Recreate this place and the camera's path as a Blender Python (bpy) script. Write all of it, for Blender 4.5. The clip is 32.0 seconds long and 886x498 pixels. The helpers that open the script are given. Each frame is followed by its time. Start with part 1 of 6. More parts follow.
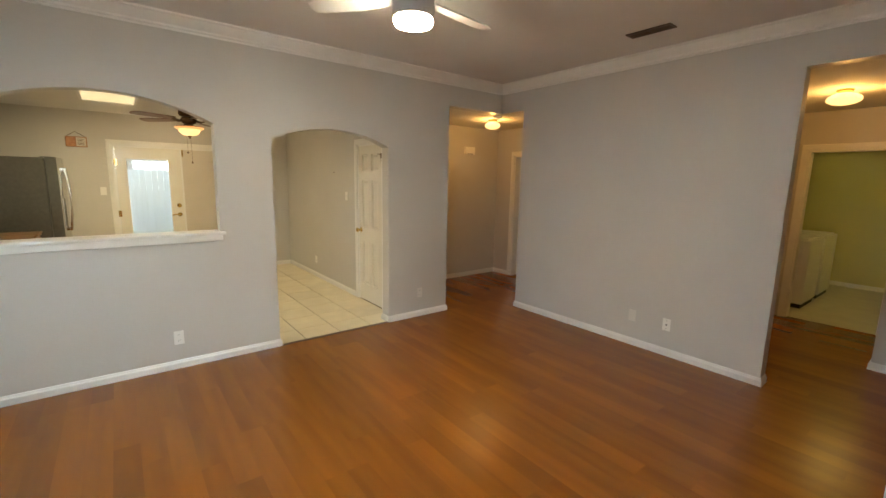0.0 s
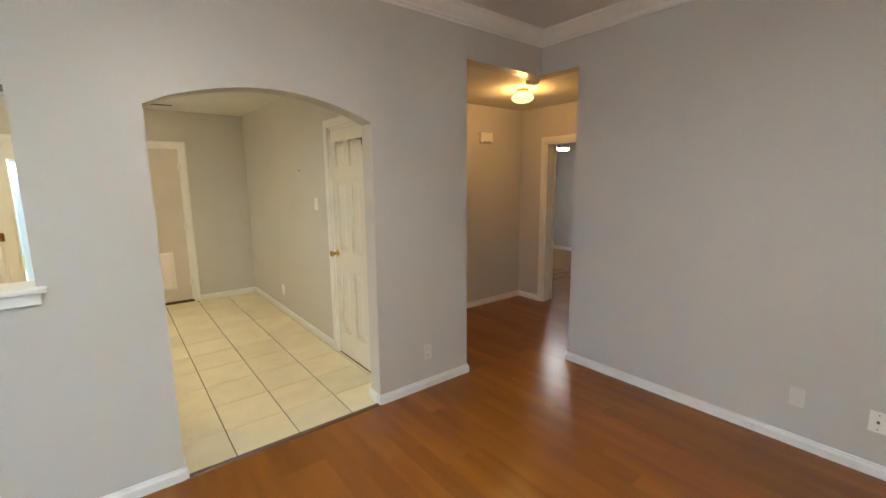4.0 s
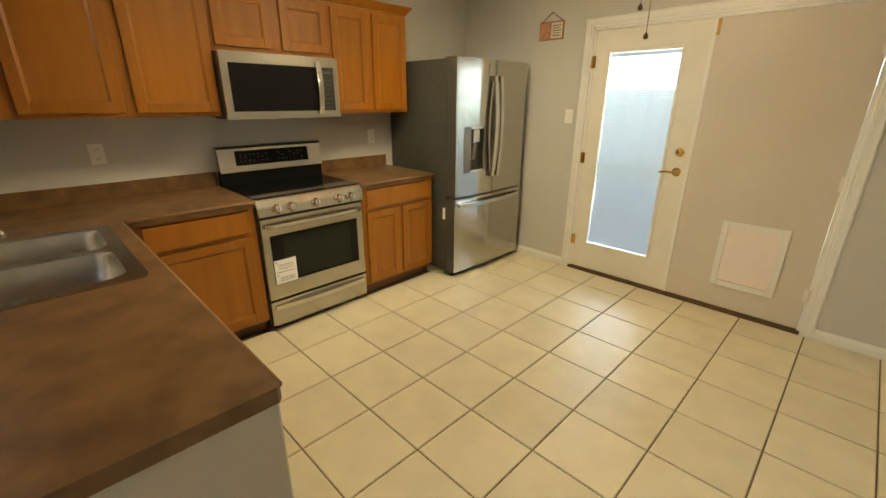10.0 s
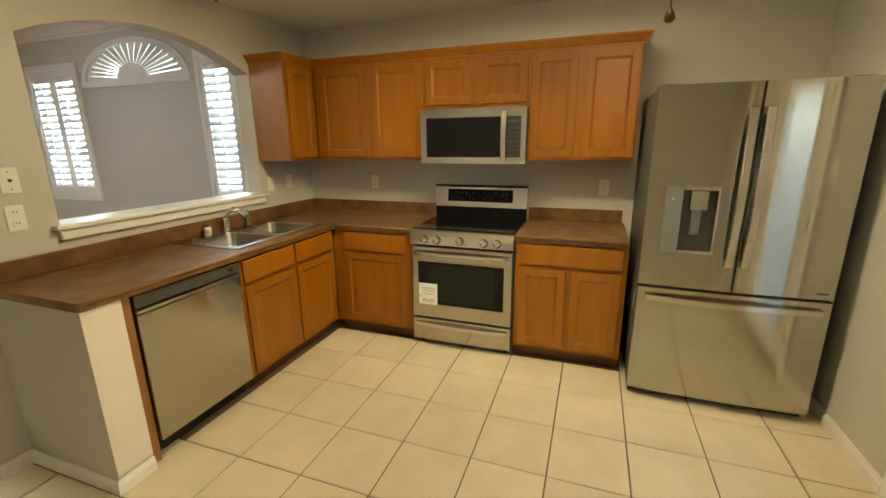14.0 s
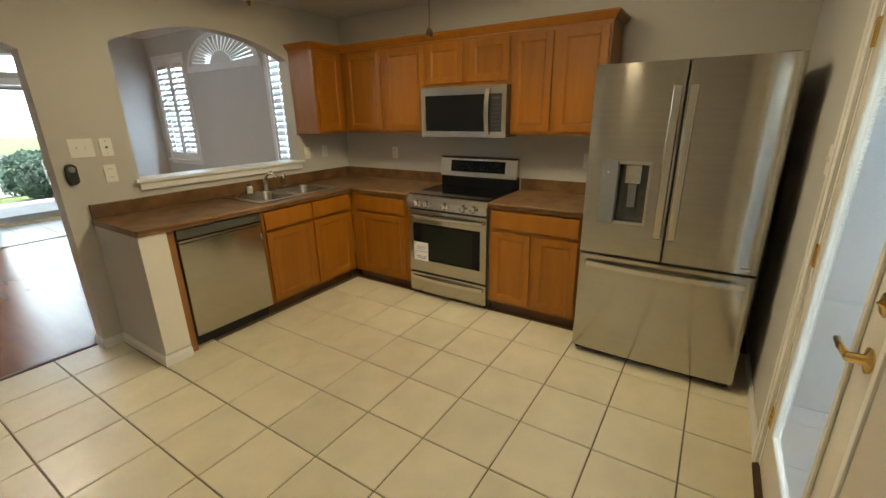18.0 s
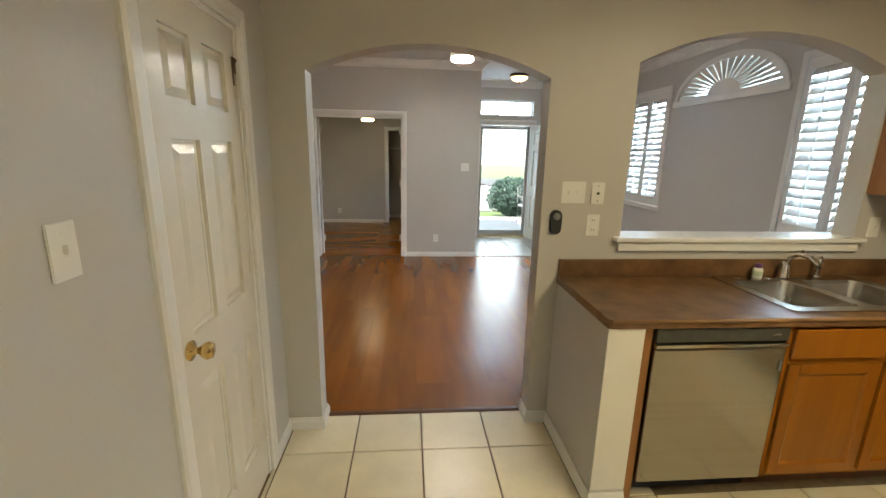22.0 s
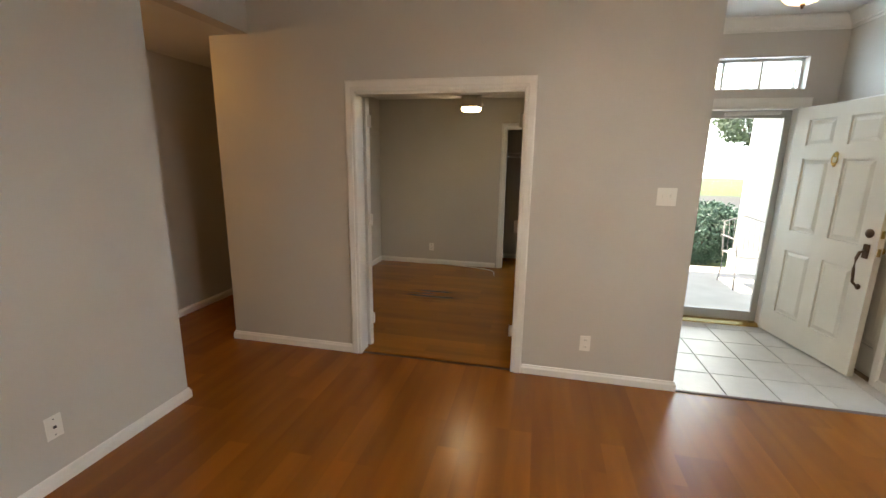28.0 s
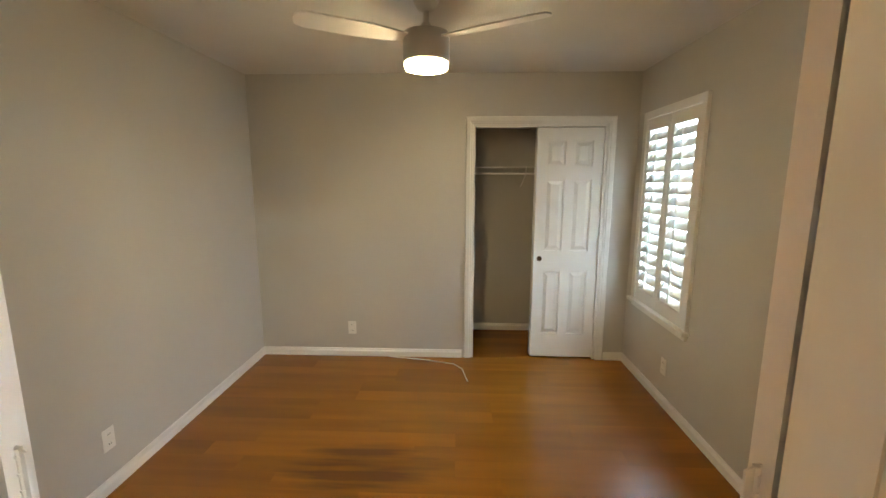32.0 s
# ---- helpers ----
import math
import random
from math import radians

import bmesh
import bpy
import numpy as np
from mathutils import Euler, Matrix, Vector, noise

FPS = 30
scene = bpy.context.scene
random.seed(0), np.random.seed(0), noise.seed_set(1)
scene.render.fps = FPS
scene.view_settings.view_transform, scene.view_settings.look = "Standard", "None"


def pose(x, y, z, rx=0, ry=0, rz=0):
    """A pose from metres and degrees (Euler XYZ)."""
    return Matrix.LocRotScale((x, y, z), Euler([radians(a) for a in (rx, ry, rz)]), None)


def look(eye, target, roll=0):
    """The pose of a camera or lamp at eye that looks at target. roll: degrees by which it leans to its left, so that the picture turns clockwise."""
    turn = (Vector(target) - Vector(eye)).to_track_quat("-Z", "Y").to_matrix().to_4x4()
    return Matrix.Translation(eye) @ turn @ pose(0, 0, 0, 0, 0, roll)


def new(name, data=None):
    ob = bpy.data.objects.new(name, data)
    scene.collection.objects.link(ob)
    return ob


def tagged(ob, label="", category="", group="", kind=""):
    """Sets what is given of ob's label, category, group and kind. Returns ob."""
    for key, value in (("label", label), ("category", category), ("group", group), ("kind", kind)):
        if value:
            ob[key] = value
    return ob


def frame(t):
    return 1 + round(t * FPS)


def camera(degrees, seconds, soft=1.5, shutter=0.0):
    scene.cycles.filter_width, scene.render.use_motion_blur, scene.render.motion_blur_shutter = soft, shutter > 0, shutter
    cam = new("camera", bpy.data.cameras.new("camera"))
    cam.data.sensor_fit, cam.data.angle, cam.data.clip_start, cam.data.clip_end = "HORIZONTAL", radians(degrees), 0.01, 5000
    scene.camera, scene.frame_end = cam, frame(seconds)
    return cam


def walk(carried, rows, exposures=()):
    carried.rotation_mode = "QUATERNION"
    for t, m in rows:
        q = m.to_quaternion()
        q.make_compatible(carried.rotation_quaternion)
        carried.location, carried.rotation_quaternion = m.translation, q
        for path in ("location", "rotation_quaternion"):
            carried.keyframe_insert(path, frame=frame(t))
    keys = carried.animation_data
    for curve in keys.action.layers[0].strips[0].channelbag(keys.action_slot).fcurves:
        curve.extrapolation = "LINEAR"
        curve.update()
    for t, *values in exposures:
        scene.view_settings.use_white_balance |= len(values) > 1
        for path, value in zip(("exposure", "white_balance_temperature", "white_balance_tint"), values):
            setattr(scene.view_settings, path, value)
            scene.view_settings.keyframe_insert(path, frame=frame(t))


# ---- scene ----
cam = camera(93.3, 32.0)
PATH = [
    (0, (-1.627, -3.976, 1.603), (-0.415, -2.417, 1.28), 1.1),
    (0.5, (-1.586, -3.888, 1.602), (-0.165, -2.522, 1.274), 1.1),
    (1, (-1.506, -3.777, 1.595), (0.092, -2.624, 1.258), 1.2),
    (1.5, (-1.444, -3.665, 1.592), (0.292, -2.732, 1.25), 1.2),
    (2, (-1.338, -3.528, 1.579), (0.499, -2.822, 1.227), 0.8),
    (2.5, (-1.164, -3.352, 1.565), (0.683, -2.707, 1.151), 1.3),
    (3, (-1.002, -3.09, 1.56), (0.752, -2.217, 1.159), 2.1),
    (3.5, (-0.838, -2.778, 1.557), (0.697, -1.547, 1.198), 1.5),
    (4, (-0.664, -2.46, 1.568), (0.56, -0.911, 1.25), -0.5),
    (4.5, (-0.511, -2.191, 1.613), (0.159, -0.339, 1.262), 0.6),
    (6.5, (-0.107, -1.151, 1.541), (-0.348, 0.779, 1.075), 0.4),
    (7, (0.004, -0.862, 1.54), (-0.353, 1.043, 1.046), 0.2),
    (7.5, (0.154, -0.595, 1.539), (-0.376, 1.258, 1.003), 0.8),
    (8, (0.19, -0.357, 1.522), (-0.45, 1.451, 0.955), 1.2),
    (8.5, (0.203, -0.138, 1.517), (-0.535, 1.618, 0.906), 1.0),
    (9, (0.237, 0.068, 1.514), (-0.687, 1.715, 0.856), 1.1),
    (9.5, (0.209, 0.263, 1.493), (-0.915, 1.768, 0.806), 0.9),
    (10, (0.15, 0.484, 1.489), (-1.183, 1.815, 0.816), 0.3),
    (10.5, (0.17, 0.726, 1.475), (-1.365, 1.842, 0.845), 0.3),
    (11, (0.216, 0.97, 1.528), (-1.508, 1.791, 0.933), 1.6),
    (11.5, (0.169, 1.157, 1.54), (-1.683, 1.662, 0.981), 1.6),
    (12, (0.163, 1.332, 1.507), (-1.758, 1.49, 0.971), 0.5),
    (12.5, (0.229, 1.586, 1.505), (-1.689, 1.425, 0.962), 0.9),
    (13, (0.27, 1.848, 1.503), (-1.635, 1.507, 0.999), 0.6),
    (13.5, (0.309, 2.122, 1.524), (-1.566, 1.611, 1.051), -0.6),
    (14, (0.357, 2.656, 1.524), (-1.467, 2.003, 1.027), -0.6),
    (14.5, (0.32, 2.956, 1.514), (-1.565, 2.477, 1.047), 0.6),
    (16.5, (0.389, 3.568, 1.674), (-1.378, 2.644, 1.514), 0.8),
    (17, (0.393, 3.587, 1.636), (-1.335, 2.623, 1.346), 0.4),
    (17.5, (0.405, 3.575, 1.575), (-1.265, 2.589, 1.089), -0.4),
    (18, (0.402, 3.577, 1.55), (-1.196, 2.544, 0.935), -0.9),
    (18.5, (0.412, 3.558, 1.55), (-1.112, 2.433, 0.909), -0.5),
    (19, (0.428, 3.468, 1.565), (-0.933, 2.129, 0.969), -0.1),
    (19.5, (0.478, 3.311, 1.58), (-0.648, 1.765, 0.996), -0.1),
    (20, (0.444, 3.187, 1.575), (-0.407, 1.461, 1.031), -0.2),
    (20.5, (0.345, 3.031, 1.571), (-0.211, 1.178, 1.062), 0.0),
    (21, (0.309, 2.814, 1.572), (-0.046, 0.901, 1.109), 0.8),
    (21.5, (0.294, 2.562, 1.579), (0.012, 0.631, 1.144), 0.4),
    (22, (0.203, 2.304, 1.572), (0.042, 0.363, 1.119), 1.2),
    (22.5, (0.155, 2.079, 1.573), (0.04, 0.135, 1.117), 1.6),
    (23, (0.185, 1.832, 1.577), (0.085, -0.117, 1.14), 0.9),
    (23.5, (0.184, 1.572, 1.567), (0.123, -0.381, 1.14), 1.2),
    (24, (0.145, 1.268, 1.578), (0.104, -0.688, 1.165), 2.0),
    (24.5, (0.192, 0.97, 1.58), (0.119, -0.98, 1.143), 1.0),
    (25, (0.171, 0.663, 1.584), (0.122, -1.282, 1.122), 0.9),
    (25.5, (0.158, 0.398, 1.583), (0.198, -1.562, 1.186), 1.7),
    (27.5, (0.128, -0.672, 1.599), (0.445, -2.618, 1.262), 1.8),
    (28, (0.201, -0.969, 1.571), (0.626, -2.878, 1.152), 0.9),
    (28.5, (0.258, -1.326, 1.551), (0.78, -3.207, 1.118), 0.6),
    (29, (0.333, -1.672, 1.547), (0.862, -3.553, 1.121), 0.2),
    (29.5, (0.434, -2.028, 1.556), (0.903, -3.93, 1.154), -0.4),
    (30, (0.49, -2.405, 1.548), (0.928, -4.317, 1.158), 0.4),
    (30.5, (0.605, -2.741, 1.53), (0.92, -4.677, 1.141), 0.3),
    (31, (0.668, -3.013, 1.549), (0.914, -4.957, 1.145), -0.5),
    (31.2, (0.695, -3.137, 1.527), (0.924, -5.083, 1.127), -0.2),
    (31.5, (0.728, -3.285, 1.544), (0.912, -5.239, 1.16), 0.1),
    (32, (0.789, -3.513, 1.562), (0.866, -5.485, 1.236), 0.1),
]
EXPOSURES = [
    (0.0, 2.08, 7800, 7), (2.0, 2.42, 8000, 8), (3.0, 2.35, 7500, 6), (4.0, 2.32, 6800, 5), (7.0, 2.1, 7300, 8), (8.0, 1.85, 7400, 7), (9.5, 2.15, 7300, 7), (10.0, 2.12, 7300, 7),
    (11.0, 2.1, 7200, 6), (12.0, 2.12, 7300, 6), (14.0, 2.2, 7400, 6), (16.5, 1.95, 6900, 7), (17.0, 1.93, 6700, 7), (18.0, 1.8, 6750, 7), (20.0, 2.0, 6800, 6), (22.0, 1.93, 6700, 6), (24.0, 1.88, 6900, 8), (25.0, 1.98, 7100, 8),
    (28.0, 1.95, 7800, 10), (29.0, 2.2, 8600, 11), (30.0, 2.8, 8000, 8), (31.0, 2.95, 7400, 5), (32.0, 3.05, 7200, 6)]
walk(cam, [(t, look(eye, target, roll)) for t, eye, target, roll in PATH], EXPOSURES)

# ---- world, sun, exposure ----
world = bpy.data.worlds.new("world")
scene.world = world
world.use_nodes = True
wn = world.node_tree.nodes
sky = wn.new("ShaderNodeTexSky")
sky.sky_type, sky.sun_disc = "NISHITA", False
sky.sun_elevation, sky.sun_rotation = radians(58), radians(100)
wn["Background"].inputs["Strength"].default_value = 0.15
world.node_tree.links.new(sky.outputs[0], wn["Background"].inputs["Color"])
sun = new("sun", bpy.data.lights.new("sun", "SUN"))
sun.data.energy, sun.data.angle, sun.data.color = 4.5, radians(0.5), (1, 0.95, 0.88)
sun.matrix_world = look((0, 0, 0), (-math.sin(radians(100)) * math.cos(radians(58)), -math.cos(radians(100)) * math.cos(radians(58)), -math.sin(radians(58))))


def window_light(x, y, z, tx, ty, w, h, watts, colour=(0.52, 0.74, 1.0)):
    """The sky's light, set in a window's opening."""
    ob = new("window_daylight", bpy.data.lights.new("window_daylight", "AREA"))
    ob.data.shape, ob.data.size, ob.data.size_y = "RECTANGLE", w, h
    ob.data.energy, ob.data.color = watts, colour
    ob.matrix_world = look((x, y, z), (tx, ty, z))
    return ob


window_light(-3.24, -3.395, 1.66, 0, -3.395, 0.80, 1.42, 19)
window_light(-3.24, -0.705, 1.66, 0, -0.705, 0.80, 1.42, 19)
window_light(-3.24, -2.06, 2.38, 0, -2.06, 1.40, 0.30, 1.6)
window_light(-0.86, -6.495, 1.32, 2, -6.495, 0.72, 1.40, 9)
window_light(-1.54, -5.60, 2.355, -1.54, 0, 0.90, 0.22, 2.4)


# ---- materials ----
def surf(name, c1, c2=None, rough=0.5, metal=0.0, scale=3.0, detail=4.0, bump=0.0, bscale=60.0, coat=0.0, stretch=(1, 1, 1), rvar=0.0, local=False, random_tint=0.0, emit=None, emit_strength=0.0):
    """A surface of two mixed tones with fine relief. scale and bscale: features per metre."""
    m = bpy.data.materials.new(name)
    m.use_nodes = True
    nt = m.node_tree
    n, ln = nt.nodes, nt.links
    b = n["Principled BSDF"]
    b.inputs["Roughness"].default_value, b.inputs["Metallic"].default_value = rough, metal
    b.inputs["Coat Weight"].default_value, b.inputs["Coat Roughness"].default_value = coat, 0.12
    c2 = c2 or tuple(v * 0.9 for v in c1)
    if local:
        pos = n.new("ShaderNodeTexCoord").outputs["Object"]
        info = n.new("ShaderNodeObjectInfo")
        add = n.new("ShaderNodeVectorMath")
        add.operation = "MULTIPLY_ADD"
        add.inputs[1].default_value = (37.0, 53.0, 29.0)
        ln.new(info.outputs["Random"], add.inputs[0])
        ln.new(pos, add.inputs[2])
        pos = add.outputs[0]
    else:
        pos = n.new("ShaderNodeNewGeometry").outputs["Position"]
    mp = n.new("ShaderNodeMapping")
    mp.inputs["Scale"].default_value = stretch
    ln.new(pos, mp.inputs["Vector"])
    t1 = n.new("ShaderNodeTexNoise")
    t1.inputs["Scale"].default_value, t1.inputs["Detail"].default_value = scale, detail
    ln.new(mp.outputs[0], t1.inputs["Vector"])
    ramp = n.new("ShaderNodeMapRange")
    ramp.inputs["From Min"].default_value, ramp.inputs["From Max"].default_value = 0.3, 0.7
    ln.new(t1.outputs["Fac"], ramp.inputs["Value"])
    mix = n.new("ShaderNodeMix")
    mix.data_type = "RGBA"
    mix.inputs["A"].default_value, mix.inputs["B"].default_value = (*c1, 1), (*c2, 1)
    ln.new(ramp.outputs[0], mix.inputs["Factor"])
    col = mix.outputs["Result"]
    if random_tint:
        hsv = n.new("ShaderNodeHueSaturation")
        info2 = n.new("ShaderNodeObjectInfo")
        mr = n.new("ShaderNodeMapRange")
        mr.inputs["To Min"].default_value, mr.inputs["To Max"].default_value = 1 - random_tint, 1 + random_tint
        ln.new(info2.outputs["Random"], mr.inputs["Value"])
        ln.new(mr.outputs[0], hsv.inputs["Value"])
        ln.new(col, hsv.inputs["Color"])
        col = hsv.outputs["Color"]
    ln.new(col, b.inputs["Base Color"])
    if rvar:
        rr = n.new("ShaderNodeMapRange")
        rr.inputs["To Min"].default_value, rr.inputs["To Max"].default_value = max(0.02, rough - rvar), rough + rvar
        ln.new(t1.outputs["Fac"], rr.inputs["Value"])
        ln.new(rr.outputs[0], b.inputs["Roughness"])
    if bump:
        t2 = n.new("ShaderNodeTexNoise")
        t2.inputs["Scale"].default_value, t2.inputs["Detail"].default_value = bscale, 3.0
        ln.new(mp.outputs[0], t2.inputs["Vector"])
        bp = n.new("ShaderNodeBump")
        bp.inputs["Strength"].default_value, bp.inputs["Distance"].default_value = bump, 0.01
        ln.new(t2.outputs["Fac"], bp.inputs["Height"])
        ln.new(bp.outputs[0], b.inputs["Normal"])
    if emit:
        b.inputs["Emission Color"].default_value, b.inputs["Emission Strength"].default_value = (*emit, 1), emit_strength
    return m


def glass_mat(name, tint=(1, 1, 1), rough=0.0):
    m = bpy.data.materials.new(name)
    m.use_nodes = True
    b = m.node_tree.nodes["Principled BSDF"]
    b.inputs["Base Color"].default_value = (*tint, 1)
    b.inputs["Transmission Weight"].default_value, b.inputs["Roughness"].default_value, b.inputs["IOR"].default_value = 1.0, rough, 1.1
    return m


PAINT = surf("greige_wall_paint", (0.56, 0.54, 0.505), (0.53, 0.51, 0.475), rough=0.44, scale=1.5, bump=0.07, bscale=46)
CEIL = surf("white_ceiling_paint", (0.74, 0.73, 0.71), (0.70, 0.69, 0.67), rough=0.85, scale=2, bump=0.25, bscale=90)
PLATEPAINT = surf("pale_painted_plastic", (0.66, 0.63, 0.585), (0.63, 0.60, 0.555), rough=0.32, scale=3.0, bump=0.03, bscale=46)
YPAINT = surf("yellow_laundry_paint", (0.62, 0.58, 0.30), (0.58, 0.54, 0.27), rough=0.6, scale=1.5, bump=0.1)
TRIM = surf("white_trim_paint", (0.80, 0.79, 0.76), (0.76, 0.75, 0.71), rough=0.32, scale=5, bump=0.03, bscale=40)
DOORW = surf("cream_door_paint", (0.80, 0.77, 0.69), (0.76, 0.73, 0.65), rough=0.24, scale=4, bump=0.05, bscale=50)
TILE = surf("beige_ceramic_tile", (0.80, 0.715, 0.515), (0.71, 0.63, 0.445), rough=0.32, scale=5, bump=0.10, bscale=18, local=True, random_tint=0.05, rvar=0.08)
GROUT = surf("brown_grout", (0.24, 0.17, 0.10), (0.17, 0.12, 0.07), rough=0.9, scale=20, bump=0.3)
ENTRYTILE = surf("pale_entry_tile", (0.58, 0.56, 0.52), (0.50, 0.48, 0.45), rough=0.3, scale=5, bump=0.1, bscale=18, local=True, random_tint=0.05)
WOOD = surf("red_brown_laminate_plank", (0.250, 0.081, 0.0095), (0.200, 0.062, 0.0075), rough=0.26, scale=2.4, detail=2.5, stretch=(4, 0.5, 1), local=True, random_tint=0.13)
WOODX = surf("honey_laminate_plank", (0.285, 0.110, 0.011), (0.225, 0.080, 0.0075), rough=0.27, scale=2.2, detail=2.5, stretch=(0.5, 4, 1), local=True, random_tint=0.12)


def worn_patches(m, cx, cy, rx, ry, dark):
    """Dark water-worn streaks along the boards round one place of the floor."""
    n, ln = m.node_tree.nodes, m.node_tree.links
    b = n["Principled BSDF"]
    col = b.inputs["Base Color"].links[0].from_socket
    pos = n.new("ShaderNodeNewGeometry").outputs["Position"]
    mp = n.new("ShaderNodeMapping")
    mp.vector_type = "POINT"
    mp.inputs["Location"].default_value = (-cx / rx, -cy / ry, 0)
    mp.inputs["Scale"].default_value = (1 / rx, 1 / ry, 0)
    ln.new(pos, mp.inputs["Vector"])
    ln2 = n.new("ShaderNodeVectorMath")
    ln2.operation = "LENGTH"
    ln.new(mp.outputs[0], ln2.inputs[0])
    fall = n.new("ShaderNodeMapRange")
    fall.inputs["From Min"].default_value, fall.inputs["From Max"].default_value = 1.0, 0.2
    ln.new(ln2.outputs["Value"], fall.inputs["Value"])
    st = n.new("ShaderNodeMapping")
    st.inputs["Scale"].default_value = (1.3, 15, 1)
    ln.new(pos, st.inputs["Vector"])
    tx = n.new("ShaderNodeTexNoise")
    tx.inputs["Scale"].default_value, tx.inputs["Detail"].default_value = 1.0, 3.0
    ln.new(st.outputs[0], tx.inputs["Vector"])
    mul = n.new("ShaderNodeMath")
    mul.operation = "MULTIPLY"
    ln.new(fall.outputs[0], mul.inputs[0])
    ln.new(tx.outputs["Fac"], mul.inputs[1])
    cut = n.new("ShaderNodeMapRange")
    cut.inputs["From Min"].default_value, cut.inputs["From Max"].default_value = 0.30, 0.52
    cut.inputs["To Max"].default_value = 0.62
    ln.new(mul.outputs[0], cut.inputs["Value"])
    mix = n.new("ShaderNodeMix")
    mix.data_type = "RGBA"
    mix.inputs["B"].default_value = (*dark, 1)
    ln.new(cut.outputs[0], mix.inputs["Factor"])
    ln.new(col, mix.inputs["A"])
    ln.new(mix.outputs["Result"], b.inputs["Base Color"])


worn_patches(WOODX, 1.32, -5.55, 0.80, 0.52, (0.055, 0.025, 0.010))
SEAM = surf("dark_floor_underlay", (0.09, 0.035, 0.012), rough=0.6, scale=10)
OAK = surf("honey_oak", (0.325, 0.114, 0.008), (0.255, 0.086, 0.0055), rough=0.36, scale=4, detail=5, bump=0.03, bscale=20, stretch=(4, 4, 0.4), local=True, random_tint=0.07)
OAKSIDE = surf("plain_oak_side", (0.33, 0.150, 0.048), (0.27, 0.115, 0.034), rough=0.4, scale=5, detail=8, stretch=(5, 5, 0.5), local=True)
LAMINATE = surf("brown_mottled_laminate", (0.215, 0.115, 0.048), (0.095, 0.046, 0.021), rough=0.33, scale=9, detail=6, bump=0.03, bscale=120, rvar=0.06)
STEEL = surf("brushed_stainless_steel", (0.52, 0.50, 0.45), (0.48, 0.46, 0.415), rough=0.135, metal=1.0, scale=6, detail=6, stretch=(0.05, 0.05, 14))
STEELH = surf("horizontal_brushed_steel", (0.68, 0.66, 0.62), (0.62, 0.60, 0.56), rough=0.20, metal=1.0, scale=6, detail=6, stretch=(0.05, 0.05, 14))
FRSIDE = surf("grey_textured_steel_side", (0.092, 0.092, 0.080), (0.076, 0.076, 0.066), rough=0.45, metal=0.3, scale=30, bump=0.1, bscale=300)


def brushed(m, rotation, amount=0.95):
    """Brush lines: highlights drawn out across the brushing."""
    b = m.node_tree.nodes["Principled BSDF"]
    b.inputs["Anisotropic"].default_value, b.inputs["Anisotropic Rotation"].default_value = amount, rotation
    tan = m.node_tree.nodes.new("ShaderNodeTangent")
    tan.direction_type, tan.uv_map = "UV_MAP", "brushing"
    m.node_tree.links.new(tan.outputs[0], b.inputs["Tangent"])


brushed(STEEL, 0.25)
SINKM = surf("satin_sink_steel", (0.56, 0.55, 0.53), (0.48, 0.47, 0.45), rough=0.24, metal=1.0, scale=12, rvar=0.08)
CHROME = surf("chrome", (0.80, 0.79, 0.77), rough=0.10, metal=1.0)
BRASS = surf("polished_brass", (0.78, 0.56, 0.22), (0.70, 0.48, 0.18), rough=0.18, metal=1.0)
BRONZE = surf("aged_bronze", (0.16, 0.10, 0.06), (0.10, 0.06, 0.035), rough=0.4, metal=0.8, scale=12)
BLACKGLASS = surf("black_glass", (0.008, 0.008, 0.009), rough=0.06)
BLACKGLASS.node_tree.nodes["Principled BSDF"].inputs["Specular IOR Level"].default_value = 0.18
OVENGLASS = surf("smoked_oven_glass", (0.014, 0.017, 0.014), rough=0.08)
OVENGLASS.node_tree.nodes["Principled BSDF"].inputs["Specular IOR Level"].default_value = 0.25
BLACK = surf("black_plastic", (0.018, 0.018, 0.019), rough=0.45)
GREYP = surf("grey_plastic", (0.20, 0.20, 0.20), rough=0.4)
PLATE = surf("white_plastic_plate", (0.82, 0.81, 0.77), (0.79, 0.78, 0.74), rough=0.3)
PAPER = surf("white_paper", (0.84, 0.83, 0.80), rough=0.8)
INK = surf("dark_ink", (0.05, 0.05, 0.05), rough=0.8)
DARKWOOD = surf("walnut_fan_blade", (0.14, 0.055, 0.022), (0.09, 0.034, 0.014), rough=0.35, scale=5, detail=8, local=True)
WHITEM = surf("white_enamel", (0.78, 0.77, 0.75), (0.74, 0.73, 0.71), rough=0.3)
GLASS = glass_mat("clear_glass")


# ---- mesh helpers ----
def box(bm, x0, x1, y0, y1, z0, z1, bevel=0.0):
    m = Matrix.Translation(((x0 + x1) / 2, (y0 + y1) / 2, (z0 + z1) / 2)) @ Matrix.Diagonal((abs(x1 - x0), abs(y1 - y0), abs(z1 - z0), 1))
    r = bmesh.ops.create_cube(bm, size=1, matrix=m)
    if bevel:
        bmesh.ops.bevel(bm, geom=list({e for v in r["verts"] for e in v.link_edges}), offset=bevel, segments=2, affect="EDGES", profile=0.5)
    return bm


def B(*a, bevel=0.0):
    return box(bmesh.new(), *a, bevel=bevel)


